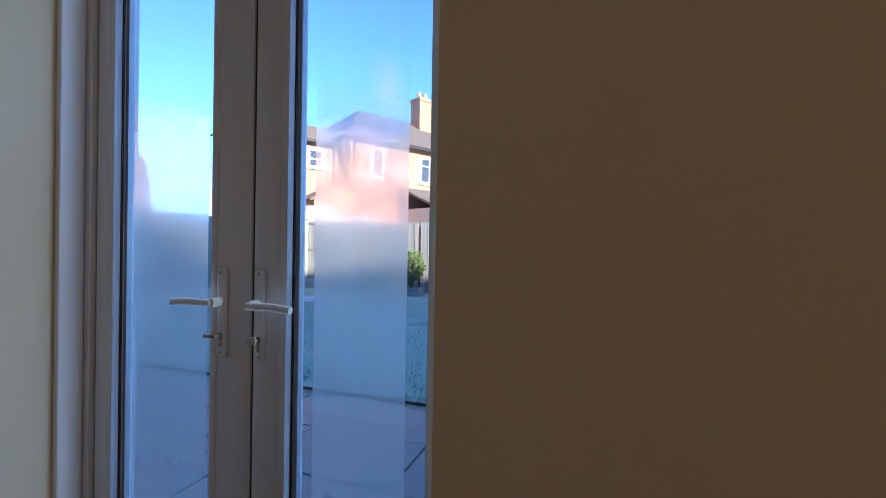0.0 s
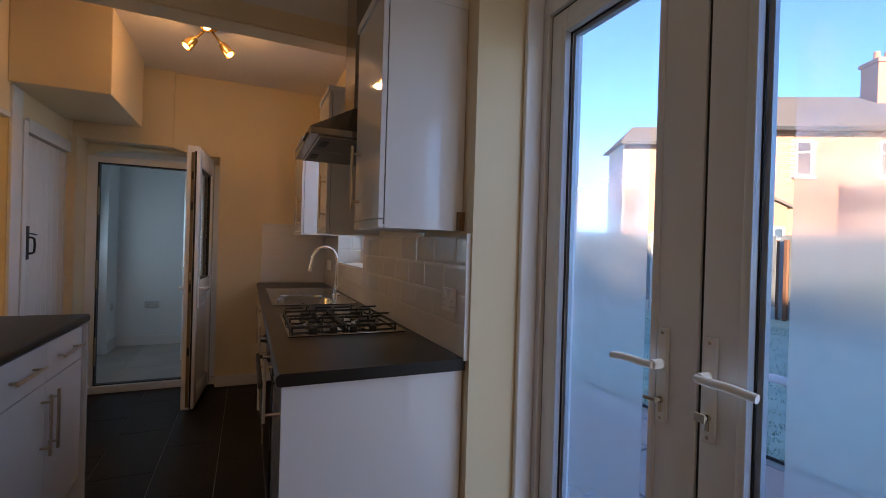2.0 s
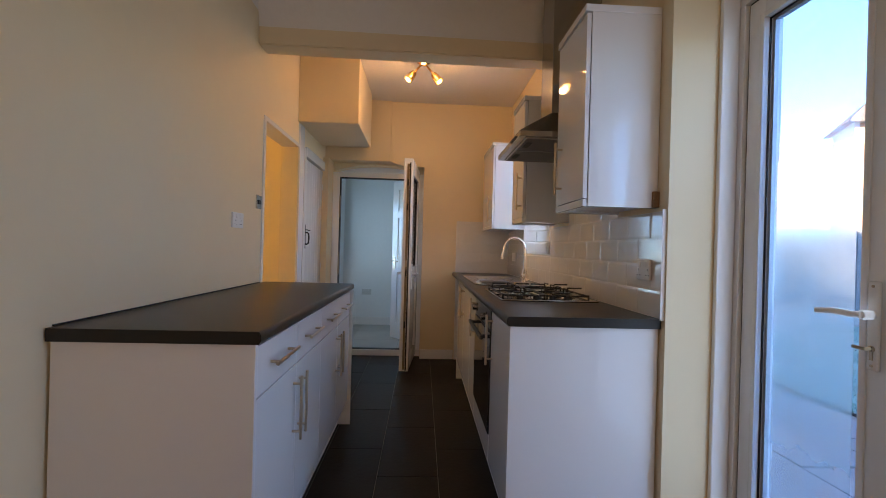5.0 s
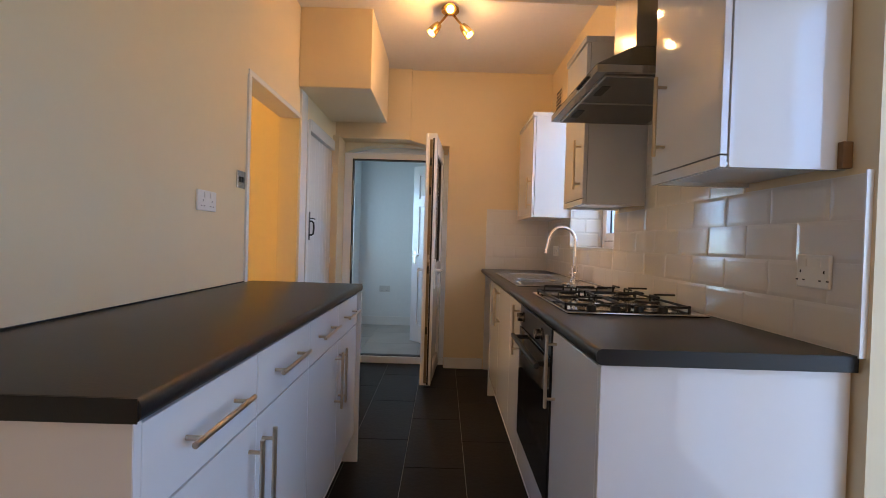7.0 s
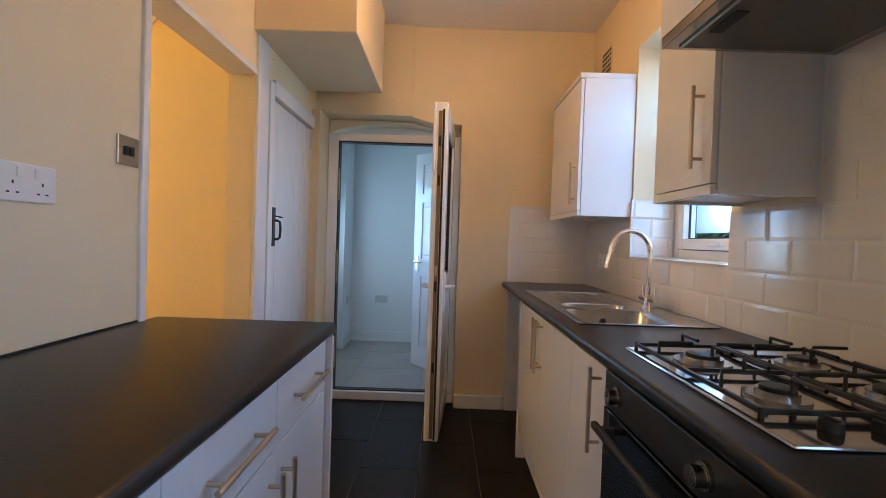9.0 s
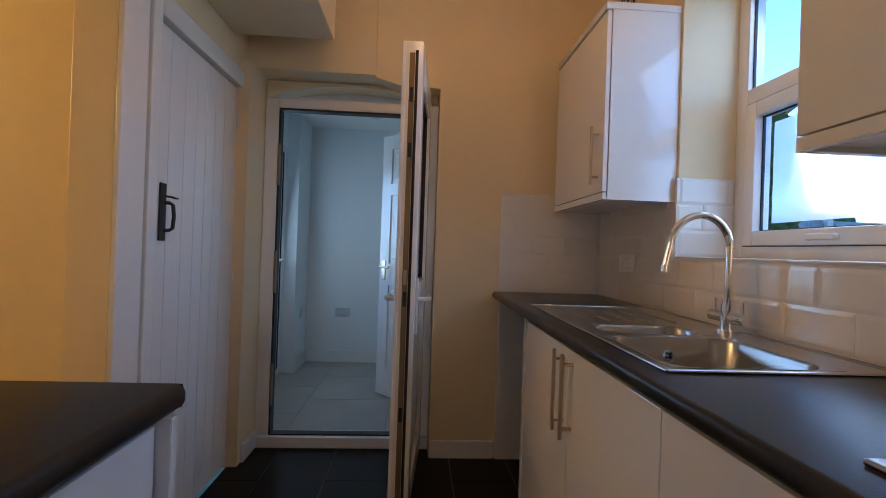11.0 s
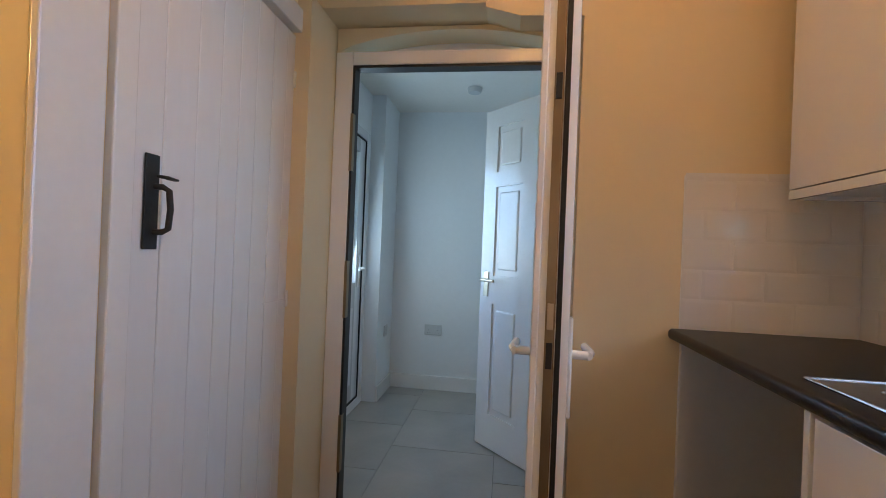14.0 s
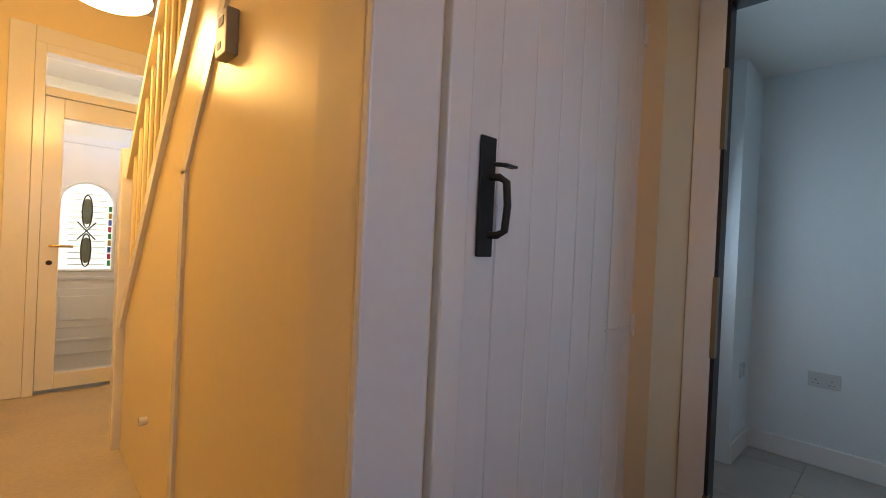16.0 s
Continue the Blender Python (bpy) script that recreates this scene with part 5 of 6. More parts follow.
structure("lawn", noisy_grid(-8.45, 6.0, 3.62, 11.45, GZ + 0.012, 0.12, 0.012), FROST, "frosty short lawn", "lawn", True)
gv = B()
box(gv, -8.4, 6, 3.50, 3.66, GZ - 0.1, GZ - 0.004)
structure("gravel_strip", gv, GRAVEL, "narrow gravel strip along the lawn", "gravel")
bm = B()
box(bm, -8.4, 6, 3.60, 3.615, GZ - 0.1, GZ + 0.02)
structure("lawn_edging", bm, BLACKPL, "dark plastic lawn edging", "edging")
solid("patio_base", CONC, "patio bed under the slabs", "patio", (-8.4, 6, 1.11, 3.5, GZ - 0.1, GZ - 0.02))

# grass blades of the lawn, thicker in tufts
rs_ = random.Random(11)
vs, fs = [], []
while len(fs) < 26000:
    gx, gy = rs_.uniform(-7.5, 2.0), 3.63 + 6.5 * rs_.random() ** 1.6
    if noise.noise((gx * 1.3, gy * 2.2, 0)) + 0.5 * noise.noise((gx * 5, gy * 5, 2)) < rs_.uniform(-0.5, 0.35):
        continue
    a_, hgt = rs_.uniform(0, 6.28), rs_.uniform(0.018, 0.05)
    i = len(vs)
    cx, sy = 0.006 * math.cos(a_), 0.006 * math.sin(a_)
    vs += [(gx - cx, gy - sy, GZ + 0.005), (gx + cx, gy + sy, GZ + 0.005), (gx + rs_.uniform(-0.03, 0.03), gy + rs_.uniform(-0.03, 0.03), GZ + hgt)]
    fs.append((i, i + 1, i + 2))
gm = bpy.data.meshes.new("grass_blades")
gm.from_pydata(vs, [], fs)
gm.materials.append(mat("grass_blade", (0.15, 0.25, 0.17), 0.8, var=0.3, scale=1.5))
tagged(new("grass_blades", gm), "short frosted grass blades", "grass", kind="stuff")

def fence_panel(name, o, ux, uy, length, h, group, plain=False):
    """Closeboard panel between concrete posts, along (ux, uy) from o."""
    f = thing(name, (o[0], o[1], GZ), "weathered vertical boards of a timber fence" if plain else "weathered grey closeboard fence panel on a concrete gravel board", "fence", group)
    foot = GZ + (0.04 if plain else 0.30)
    rot = Matrix.Translation((o[0], o[1], 0)) @ Matrix.Rotation(math.atan2(uy, ux), 4, 'Z')
    if not plain:
        bm = B()
        box(bm, 0, length, -0.025, 0.025, GZ, GZ + 0.30, bev=0.005, m=rot)
        part("gravel_board", bm, CONC, f, "pale concrete gravel board")
    bm = B()
    box(bm, -0.05, 0.05, -0.05 if not plain else 0.02, 0.05 if not plain else 0.1, GZ, h + (0.06 if not plain else -0.1), bev=0.008, m=rot)
    part("post", bm, CONC if not plain else TIMBER, f, "concrete fence post" if not plain else "brown timber post")
    n = int(length / 0.105)
    for k in range(n):
        bm = B()
        a = 0.05 + (length - 0.05) * k / n
        box(bm, a, a + (length - 0.05) / n - 0.006, -0.012 + 0.008 * (k % 2), 0.006 + 0.008 * (k % 2), foot, h - 0.03 + 0.008 * math.sin(k * 2.1), m=rot)
        part("board", bm, FENCE, f)
    bm = B()
    for z in (GZ + 0.35, (GZ + h) / 2 + 0.15, h - 0.05):
        box(bm, 0.05, length, 0.016 if plain else -0.035, 0.04 if plain else -0.013, z, z + 0.06, m=rot)
    part("rail", bm, FENCE, f, "fence rail")
    return f

for k in range(6):
    fence_panel("garden_fence", (-8.5, 13.2 - 1.85 * k), 0, -1, 1.83, 1.78, "side fence")
for k in range(7):
    fence_panel("garden_fence", (-8.5 + 1.85 * k, 11.5), 1, 0, 1.83, 1.82, "back fence", k > 0)
gp = thing("fence_post", (-6.42, 11.44, GZ), "reddish brown timber post at the fence", "post")
bm = B()
box(bm, -6.46, -6.38, 11.38, 11.46, GZ, 1.72, bev=0.008)
part("shaft", bm, TIMBER, gp)

# shrub in a planter by the back fence
def leafy(name, parent, centre, radius, squash, count, size, seed, label, material=LEAF):
    """A clump of many small leaf quads with an uneven outline."""
    rs = random.Random(seed)
    vs, fs = [], []
    for _ in range(count):
        d = Vector((rs.gauss(0, 1), rs.gauss(0, 1), rs.gauss(0, 1))).normalized()
        r = radius * (0.45 + 0.55 * rs.random() ** 0.5) * (0.8 + 0.35 * noise.noise(d * 2.2 + Vector((seed, 0, 0))))
        p = Vector(centre) + Vector((d.x * r, d.y * r, d.z * r * squash))
        a = Vector((rs.gauss(0, 1), rs.gauss(0, 1), rs.gauss(0, 1))).normalized()
        b = a.orthogonal().normalized()
        s = size * rs.uniform(0.6, 1.3)
        i = len(vs)
        vs += [p - a * s, p + b * s * 0.45, p + a * s, p - b * s * 0.45]
        fs.append((i, i + 1, i + 2, i + 3))
    me = bpy.data.meshes.new(name)
    me.from_pydata([v - LOC[parent] for v in vs], [], fs)
    me.materials.append(material)
    ob = new(name, me)
    ob.parent = parent
    return tagged(ob, label, kind="")

pt_ = thing("potted_shrub", (-4.8, 11.0, GZ), "green leafy shrub in a small wooden planter", "shrub")
bm = B()
box(bm, -5.08, -4.52, 10.8, 11.25, GZ, GZ + 0.22, bev=0.01)
part("planter", bm, FENCE, pt_, "low timber planter")
bm = B()
for k in range(7):
    a = k * 0.9
    tube(bm, [(-4.8, 11.02, GZ + 0.15), (-4.8 + 0.12 * math.cos(a), 11.02 + 0.12 * math.sin(a), 0.4), (-4.8 + 0.25 * math.cos(a), 11.02 + 0.2 * math.sin(a), 0.85)], 0.012, 6)
part("stems", bm, BARK, pt_)
leafy("leaves", pt_, (-4.8, 11.02, 0.62), 0.42, 1.3, 900, 0.05, 3, "dense green leaves")
sl = thing("timber_edging", (-3.2, 11.2, GZ), "low timber bed edging by the fence", "edging")
bm = B()
box(bm, -4.3, 2, 11.0, 11.06, GZ, GZ + 0.12, bev=0.01)
part("sleeper", bm, FENCE, sl)

# house beyond the fence: facade runs along U from P0 and faces N
P0 = Vector((-9.6, 15.8, 0))
U = Vector((3.7, 6.8, 0)).normalized()
N = Vector((U.y, -U.x, 0))
HM = Matrix(((U.x, N.x, 0, P0.x), (U.y, N.y, 0, P0.y), (0, 0, 1, 0), (0, 0, 0, 1)))
LENGTH, DEPTH, EAVE = 13.0, 7.5, 5.6

def house_window(parent, s0, s1, z0, z1, bars=1, HM=HM):
    bm = B()
    for a, b, c, d in ((s0, s0 + 0.07, z0, z1), (s1 - 0.07, s1, z0, z1), (s0, s1, z0, z0 + 0.07), (s0, s1, z1 - 0.07, z1), (s0, s1, z1 - 0.42, z1 - 0.36)):
        box(bm, a, b, 0.0, 0.05, c, d, m=HM)
    for k in range(bars):
        c = s0 + (s1 - s0) * (k + 1) / (bars + 1)
        box(bm, c - 0.03, c + 0.03, 0.0, 0.05, z0, z1, m=HM)
    box(bm, s0 - 0.08, s1 + 0.08, 0.0, 0.12, z0 - 0.09, z0, m=HM)
    w = part("window", bm, PVC, parent, "white framed window")
    bm = B()
    box(bm, s0 + 0.02, s1 - 0.02, 0.0, 0.02, z0 + 0.02, z1 - 0.02, m=HM)
    part("pane", bm, mat("dark_window_glass", (0.05, 0.06, 0.07), 0.05, coat=0.5), w, "window glass")

hs2 = thing("brick_house", tuple(P0), "two-storey red brick house with tiled roof in low sun", "house")
bm = B()
box(bm, 0, LENGTH, -DEPTH, 0, GZ, EAVE, m=HM)
part("wall", bm, MORTAR, hs2, "sunlit red brick wall")
bm = B()
zr = EAVE + 2.35
rp = [HM @ Vector(v) for v in ((-0.35, 0.35, EAVE - 0.08), (LENGTH + 0.3, 0.35, EAVE - 0.08), (LENGTH + 0.3, -DEPTH - 0.3, EAVE - 0.08), (-0.35, -DEPTH - 0.3, EAVE - 0.08), (2.6, -DEPTH / 2, zr), (LENGTH + 0.3, -DEPTH / 2, zr))]
q = [bm.verts.new(v) for v in rp]
for f in ((0, 1, 5, 4), (1, 2, 5), (2, 3, 4, 5), (3, 0, 4), (3, 2, 1, 0)):
    bm.faces.new([q[k] for k in f])
rf = part("roof", bm, ROOF, hs2, "brown tiled hipped roof")
bm = B()
box(bm, 5.8, 6.7, -3.6, -2.8, 7.0, 9.1, m=HM)
box(bm, 5.74, 6.76, -3.66, -2.74, 9.0, 9.16, m=HM)
ch = part("chimney", bm, BRICK, rf, "red brick chimney stack")
for s in (6.05, 6.45):
    bm = B()
    cyl(bm, HM @ Vector((s, -3.2, 9.16)), HM @ Vector((s, -3.2, 9.55)), 0.12, 12, 0.1)
    part("chimney_pot", bm, BRICK, rf, "clay chimney pot")
bm = B()
box(bm, -0.35, LENGTH, 0.36, 0.46, EAVE - 0.14, EAVE - 0.02, m=HM)
for s in (0.12, 5.9):
    cyl(bm, HM @ Vector((s, 0.08, 0)), HM @ Vector((s, 0.08, EAVE - 0.1)), 0.045, 8)
part("gutter", bm, BLACKPL, hs2, "black gutter and downpipe")
house_window(hs2, 1.0, 1.55, 4.03, 5.22, 0)
house_window(hs2, 3.6, 5.2, 4.05, 5.22, 2)
bm = B()
box(bm, 2.6, 12.0, 0, 2.4, GZ, 2.75, m=HM)
part("extension_wall", bm, MORTAR, hs2, "white and brick lean-to wall")
bm = B()
q = [bm.verts.new(HM @ Vector(v)) for v in ((2.4, 2.7, 2.72), (12.2, 2.7, 2.72), (12.2, 0.0, 3.75), (2.4, 0.0, 3.75), (2.4, 2.7, 2.62), (12.2, 2.7, 2.62), (12.2, 0, 3.65), (2.4, 0, 3.65))]
for f in ((0, 1, 2, 3), (4, 7, 6, 5), (0, 4, 5, 1), (1, 5, 6, 2), (0, 3, 7, 4)):
    bm.faces.new([q[k] for k in f])
part("extension_roof", bm, ROOF, hs2, "lean-to tiled roof")
bm = B()
for s0 in (3.2, 5.4, 7.8):
    box(bm, s0, s0 + 1.7, 2.4, 2.45, 1.0, 2.5, m=HM)
part("extension_window", bm, PVC, hs2, "white lean-to windows")
# further house, stepped back
h2 = thing("brick_house", (-16, 16, 0), "further red brick house with tiled roof", "house")
M2 = HM @ Matrix.Translation((-4.3, -0.8, 0))
bm = B()
box(bm, 0, 4.1, -1.8, 0, GZ, 5.3, m=M2)
part("wall", bm, MORTAR, h2, "red brick wall")
bm = B()
q = [bm.verts.new(M2 @ Vector(v)) for v in ((-0.2, 0.3, 5.25), (4.15, 0.3, 5.25), (4.15, -2.1, 5.25), (-0.2, -2.1, 5.25), (0.6, -0.9, 6.1), (4.15, -0.9, 6.1))]
for f in ((0, 1, 5, 4), (1, 2, 5), (2, 3, 4, 5), (3, 0, 4), (3, 2, 1, 0)):
    bm.faces.new([q[k] for k in f])
part("roof", bm, ROOF, h2, "tiled roof")
bm = B()
box(bm, -0.2, 4.1, 0.31, 0.40, 5.16, 5.26, m=M2)
cyl(bm, M2 @ Vector((3.95, 0.06, 0)), M2 @ Vector((3.95, 0.06, 5.2)), 0.045, 8)
part("gutter", bm, BLACKPL, h2, "black gutter and downpipe")
house_window(h2, 2.84, 3.48, 4.23, 4.95, 0, M2)
# gabled brick outhouse against the houses
oh = thing("outhouse", tuple(HM @ Vector((-0.6, 0.5, GZ))), "low gabled brick outhouse with a tiled roof", "outbuilding")
bm = B()
prism(bm, [(-1.8, GZ), (0.5, GZ), (0.5, 2.95), (-0.6, 3.45), (-1.8, 2.85)], 'y', -0.7, 0.5)
bm.transform(HM)
part("wall", bm, BRICK, oh, "red brick gable wall")
bm = B()
prism(bm, [(-0.6, 3.46), (0.66, 2.89), (0.66, 2.98), (-0.6, 3.56), (-2.0, 2.84), (-2.0, 2.75)], 'y', -0.75, 0.62)
bm.transform(HM)
part("roof", bm, ROOF, oh, "brown tiled roof")
house_window(oh, -0.25, 0.42, 1.85, 2.3, 1, HM @ Matrix.Translation((0, 0.501, 0)))
# neighbour's shed behind the side fence
sh_ = thing("garden_shed", (-9.2, 12.6, GZ), "grey boarded shed with a pale frosted gable roof", "shed")
bm = B()
box(bm, -9.65, -8.85, 11.15, 14.2, GZ, 1.95)
part("wall", bm, FENCE, sh_, "grey boarded wall")
bm = B()
prism(bm, [(10.95, 1.86), (12.65, 2.38), (14.4, 1.86), (14.4, 1.96), (12.65, 2.46), (10.95, 1.96)], 'x', -9.75, -8.72)
prism(bm, [(11.15, 1.955), (14.2, 1.955), (12.65, 2.37)], 'x', -9.6, -8.8)
part("roof", bm, FELT, sh_, "pale frosted roof and gable")
# trees
def tree(place, h, r, seed, label):
    t = thing("tree", place, label, "tree")
    x, y, z = place
    bm = B()
    cyl(bm, (x, y, z), (x, y, z + h * 0.55), 0.16, 10, 0.08)
    rs = random.Random(seed)
    for k in range(7):
        a = rs.uniform(0, 6.28)
        tube(bm, [(x, y, z + h * (0.3 + 0.04 * k)), (x + 0.4 * r * math.cos(a), y + 0.4 * r * math.sin(a), z + h * (0.45 + 0.05 * k)), (x + 0.8 * r * math.cos(a), y + 0.8 * r * math.sin(a), z + h * (0.55 + 0.05 * k))], 0.04, 6)
    part("trunk", bm, BARK, t)
    leafy("crown", t, (x, y, z + h * 0.62), r, h * 0.38 / r, 4200, 0.16, seed, "uneven green crown")
tree((-9.9, 6.85, GZ), 3.6, 0.6, 5, "tall green conifer beyond the side fence")
# climber on the house wall over the lean-to
cl = thing("wall_climber", tuple(HM @ Vector((7.2, 0.2, 3.5))), "yellow-green climbing shrub in sun on the brick wall", "climbing plant")
bm = B()
for k in range(6):
    tube(bm, [HM @ Vector((7.0 + 0.05 * k, 0.12, 3.65)), HM @ Vector((6.8 + 0.16 * k, 0.15, 4.1)), HM @ Vector((6.4 + 0.32 * k, 0.14, 4.6 + 0.1 * (k % 3)))], 0.02, 6)
part("stems", bm, BARK, cl)
for k in range(6):
    leafy("leaves", cl, HM @ Vector((6.3 + 0.36 * k, 0.45, 4.15 + 0.22 * math.sin(k * 2.3))), 0.42, 1.7, 420, 0.085, 40 + k, "spiky yellow-green foliage", YLEAF)
tree((-7.4, 3.6, GZ), 3.6, 0.6, 12, "slim green shrub by the side fence")
# unseen: own upper storey and an added mass next door, blocking sun from the garden
ow = thing("own_upper_storey", (0, 0, H + 0.12), "unseen upper storey and roof of the house, added to shade the garden", "house")
bm = B()
box(bm, -4.8, 3.3, -4.9, 1.12, H + 0.121, 5.6)
part("wall", bm, MORTAR, ow)
bm = B()
prism(bm, [(-7.3, 5.6), (1.4, 5.6), (-3, 8.0)], 'x', -5.0, 3.4)
part("roof", bm, ROOF, ow)
nb_ = thing("garden_shade_mass", (12, -3, GZ), "unseen house-sized mass added next door to shade the garden", "house")
bm = B()
box(bm, 3.5, 30, -7, 1.12, GZ, 5.6)
part("wall", bm, MORTAR, nb_)
bm = B()
prism(bm, [(-7.3, 5.6), (1.4, 5.6), (-3, 8.0)], 'x', 3.45, 30)
part("roof", bm, ROOF, nb_)

# ---- pieces ----
def piece(name, me, parent, m):
    ob = new(name, me)
    ob.parent = parent
    ob.matrix_basis = m
    return ob

MESH = {}
def slab_mesh(w, d, h, bev, material):
    key = (round(w, 3), round(d, 3), h, bev, material.name)
    if key not in MESH:
        bm = B()
        a, b = w / 2, d / 2
        lo = [bm.verts.new(v) for v in ((-a, -b, 0), (a, -b, 0), (a, b, 0), (-a, b, 0))]
        mid = [bm.verts.new((v.co.x, v.co.y, h - min(bev, h) * 0.5)) for v in lo]
        hi = [bm.verts.new((math.copysign(abs(v.co.x) - bev, v.co.x), math.copysign(abs(v.co.y) - bev, v.co.y), h)) for v in lo]
        for u, v in ((lo, mid), (mid, hi)):
            for k in range(4):
                bm.faces.new((u[k], u[(k + 1) % 4], v[(k + 1) % 4], v[k]))
        bm.faces.new(hi)
        me = bpy.data.meshes.new("piece")
        bm.to_mesh(me)
        bm.free()
        me.materials.append(material)
        MESH[key] = me
    return MESH[key]

def lay(parent, name, material, u0, u1, v0, v1, pu, pv, h, bev, place, offset=0.5, start_u=0.0, start_v=0.0, gap=0.0014, skip=None):
    """Courses of pieces, cut at the edges; place(u, v) gives the pose of a piece whose middle is there."""
    j0 = math.floor((v0 - start_v) / pv)
    j = j0
    while start_v + j * pv < v1 - 1e-4:
        a, b = max(v0, start_v + j * pv), min(v1, start_v + (j + 1) * pv)
        su = start_u + (offset * pu if j % 2 else 0)
        i = math.floor((u0 - su) / pu)
        while su + i * pu < u1 - 1e-4:
            c, d = max(u0, su + i * pu), min(u1, su + (i + 1) * pu)
            if d - c > 0.012 and b - a > 0.012 and not (skip and skip((c + d) / 2, (a + b) / 2)):
                piece(name, slab_mesh(d - c - gap, b - a - gap, h, bev, material), parent, place((c + d) / 2, (a + b) / 2))
            i += 1
        j += 1

def plane_y(y):
    return lambda u, v: Matrix.Translation((u, y, v)) @ Matrix.Rotation(radians(90), 4, 'X')

def plane_x(x):
    return lambda u, v: Matrix.Translation((x, u, v)) @ Matrix.Rotation(radians(90), 4, 'Z') @ Matrix.Rotation(radians(90), 4, 'X')

def plane_z(z):
    return lambda u, v: Matrix.Translation((u, v, z))

# splashback: bevelled white metro tiles on a grout bed
bm = B()
box(bm, -3.119, -1.612, YT - 0.004, YT, 0.937, 1.36)
box(bm, -2.745, -2.035, YT - 0.004, YT, 1.36, 1.80)
box(bm, -4.72, -3.119, YT - 0.004, YT, 0.937, 1.157)
box(bm, -4.72, -3.971, YT - 0.004, YT, 1.157, 1.48)
box(bm, XF, XF + 0.004, 0.195, YT - 0.004, 0.937, 1.48)
spl = structure("splashback", bm, GROUT, "white bevelled metro tiles on pale grout", "tiled splashback")
TP, TV = 0.202, 0.1045
lay(spl, "tile", TILE, -3.119, -1.615, 0.94, 1.362, TP, TV, 0.0019, 0.011, plane_y(YT - 0.004), 0.5, -1.615, 0.94)
lay(spl, "tile", TILE, -2.742, -2.037, 1.358, 1.80, TP, TV, 0.0019, 0.011, plane_y(YT - 0.004), 0.5, -1.615, 0.94)
lay(spl, "tile", TILE, -4.718, -3.119, 0.94, 1.157, TP, TV, 0.0019, 0.011, plane_y(YT - 0.004), 0.5, -1.615, 0.94)
lay(spl, "tile", TILE, -4.718, -3.972, 1.149, 1.49, TP, TV, 0.0019, 0.011, plane_y(YT - 0.004), 0.5, -1.615, 0.94)
lay(spl, "tile", TILE, 0.197, YT - 0.006, 0.94, 1.49, TP, TV, 0.0019, 0.011, plane_x(XF + 0.004), 0.5, YT, 0.94)
# tiles inside the window reveal and on its sill
bm = B()
box(bm, -3.9699, -3.966, YT - 0.006, 0.999, 1.158, 1.48)
box(bm, -3.966, -3.12, YT - 0.006, 0.999, 1.158, 1.161)
rv = structure("reveal_tiling", bm, GROUT, "white tiles lining the window reveal", "tiles")
lay(rv, "tile", TILE, YT - 0.012, 0.998, 1.168, 1.485, TP, TV, 0.007, 0.011, plane_x(-3.966), 0.5, YT, 1.168)
lay(rv, "tile", TILE, -3.957, -3.122, YT - 0.012, 0.998, 0.2025, 0.13, 0.006, 0.004, plane_z(1.161), 0.0, -3.957, YT - 0.012)
# tile edge trim
bm = B()
box(bm, -1.6135, -1.6095, YT - 0.016, YT, 0.935, 1.365)
structure("tile_trim", bm, PVC, "white plastic tile edge trim", "trim")
# kitchen floor
def lay_floor(parent, name, material, x0, x1, cols, pitch, first, z, h, bev):
    """Tiles in columns along x; every second column is shifted by half a tile."""
    for k, (a, b) in enumerate(zip(cols, cols[1:])):
        s = first + (pitch / 2 if k % 2 else 0)
        i = math.floor((x0 - s) / pitch)
        while s + i * pitch < x1:
            c, d = max(x0, s + i * pitch), min(x1, s + (i + 1) * pitch)
            if d - c > 0.02:
                piece(name, slab_mesh(d - c - 0.0035, b - a - 0.0035, h, bev, material), parent, Matrix.Translation(((c + d) / 2, (a + b) / 2, z)))
            i += 1
fl = bpy.data.objects["floor"]
lay_floor(fl, "floor_tile", SLATE, -4.82, 3.0, [-1.218, -1.007, -0.69, -0.373, -0.056, 0.261, 0.578, 0.765, 1.03], 0.633, -3.835, -0.004, 0.004, 0.001)
uf = bpy.data.objects["utility_floor"]
lay_floor(uf, "floor_tile", UTILTILE, UX, -4.98, [-1.47, -1.05, -0.44, 0.09], 0.61, -5.95, -0.003, 0.004, 0.001)
pb = bpy.data.objects["patio_base"]
rows_ = [1.12, 1.72, 2.32, 2.92, 3.5]
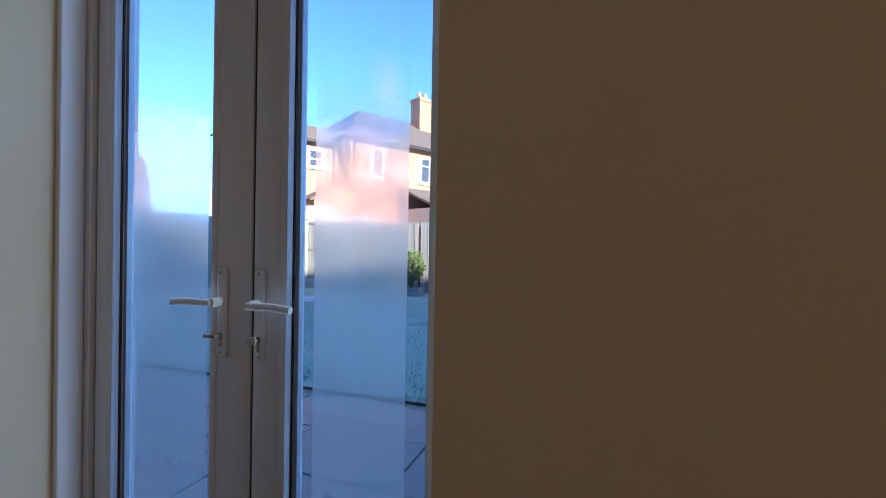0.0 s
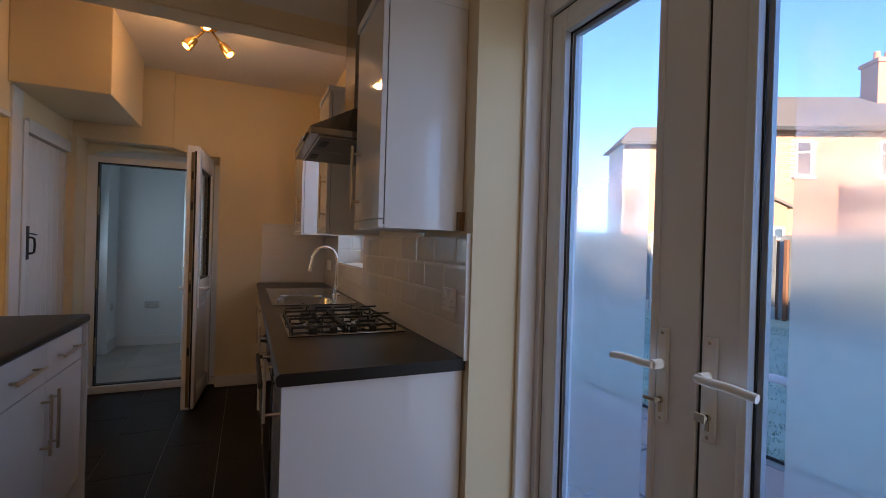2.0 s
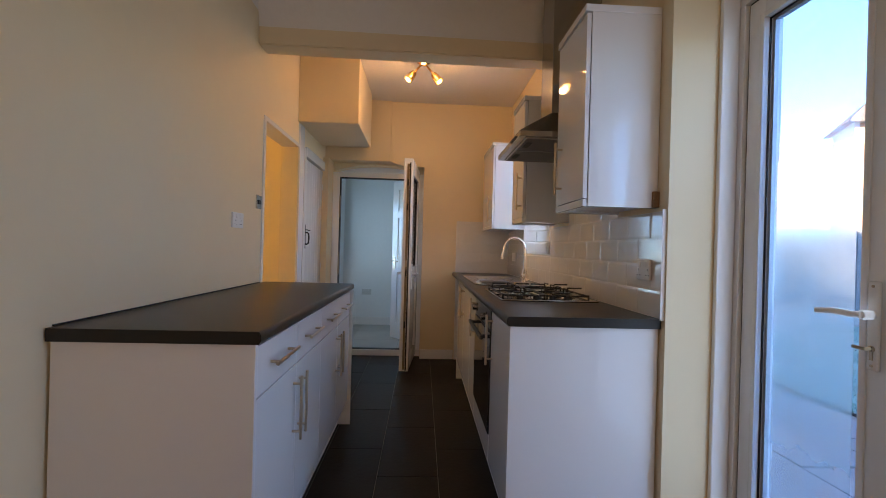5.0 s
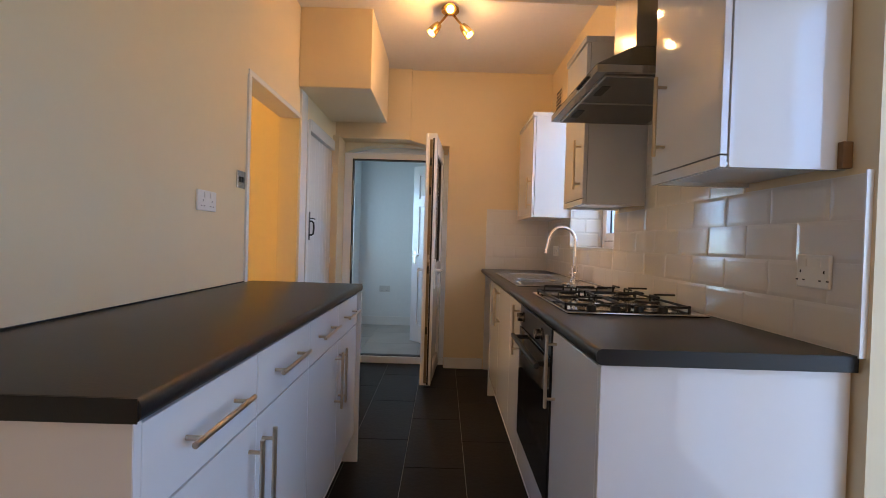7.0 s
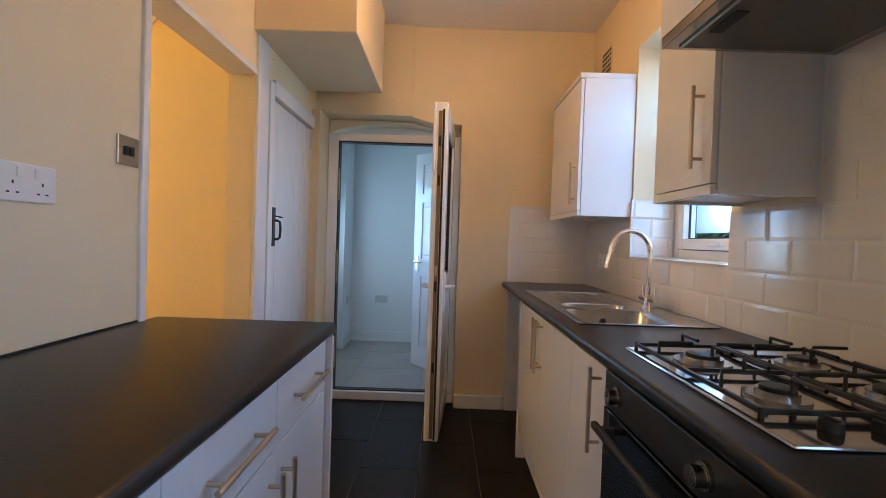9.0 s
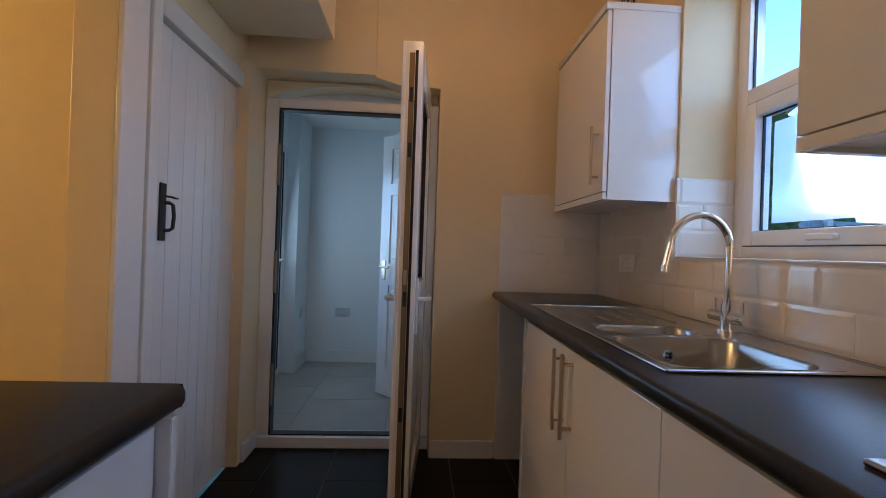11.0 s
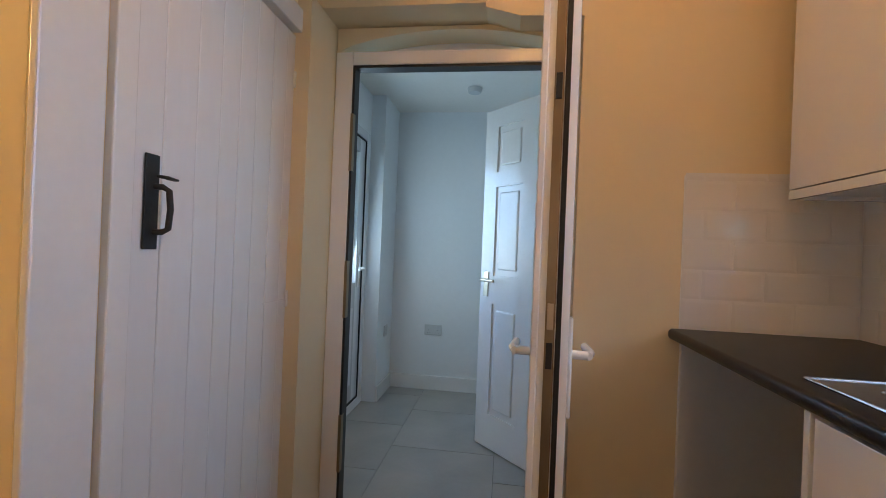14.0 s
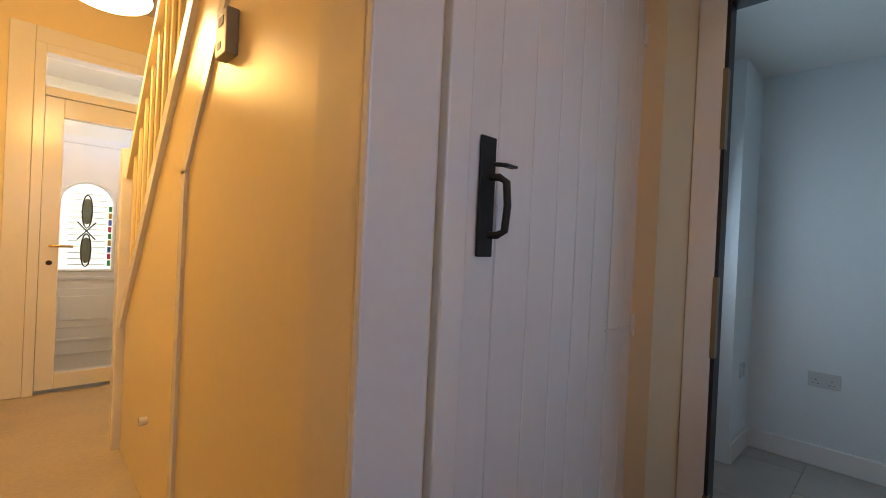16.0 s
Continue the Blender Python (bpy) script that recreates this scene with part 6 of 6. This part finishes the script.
for k, (a, b) in enumerate(zip(rows_, rows_[1:])):
    i = 0
    x = -8.4 + (0.45 if k % 2 else 0)
    while x < 5:
        w = 0.9 if (i + k) % 3 else 0.6
        piece("paving_slab", slab_mesh(w - 0.012, b - a - 0.012, 0.02, 0.006, SLAB), pb, Matrix.Translation((x + w / 2, (a + b) / 2, GZ - 0.02 + 0.003 * math.sin(i * 3.1 + k))) @ pose(0, 0, 0, 0.3 * math.sin(i * 1.7), 0.3 * math.cos(i + k)))
        x += w
        i += 1

# brickwork of the facing house: one joined course mesh, proud of the mortar
def brickwork(parent, m, s0, s1, z0, z1, holes, y):
    vs, fs = [], []
    rs = random.Random(4)
    z, row = z0, 0
    while z + 0.065 < z1:
        s = s0 + (0.11 if row % 2 else 0)
        while s + 0.21 < s1:
            if not any(a - 0.1 < s + 0.1 < b + 0.1 and c - 0.08 < z + 0.03 < d + 0.08 for a, b, c, d in holes):
                h = y + 0.006 + rs.uniform(0, 0.004)
                i = len(vs)
                vs += [m @ Vector(v) for v in ((s, y, z), (s + 0.215, y, z), (s + 0.215, y, z + 0.065), (s, y, z + 0.065), (s + 0.003, h, z + 0.003), (s + 0.212, h, z + 0.003), (s + 0.212, h, z + 0.062), (s + 0.003, h, z + 0.062))]
                fs += [(i + 4, i + 5, i + 6, i + 7), (i, i + 1, i + 5, i + 4), (i + 1, i + 2, i + 6, i + 5), (i + 2, i + 3, i + 7, i + 6), (i + 3, i, i + 4, i + 7)]
            s += 0.225
        z += 0.075
        row += 1
    me = bpy.data.meshes.new("bricks")
    me.from_pydata([v - LOC[parent] for v in vs], [], fs)
    me.materials.append(BRICK)
    ob = new("bricks", me)
    ob.parent = parent
    return tagged(ob, "courses of red brick", kind="stuff")

brickwork(hs2, HM, 0, LENGTH, 1.6, EAVE - 0.1, [(1.0, 1.55, 4.03, 5.22), (3.6, 5.2, 4.05, 5.22)], 0.001)
brickwork(h2, M2, 0, 4.1, 1.6, 5.2, [(2.84, 3.48, 4.23, 4.95)], 0.001)
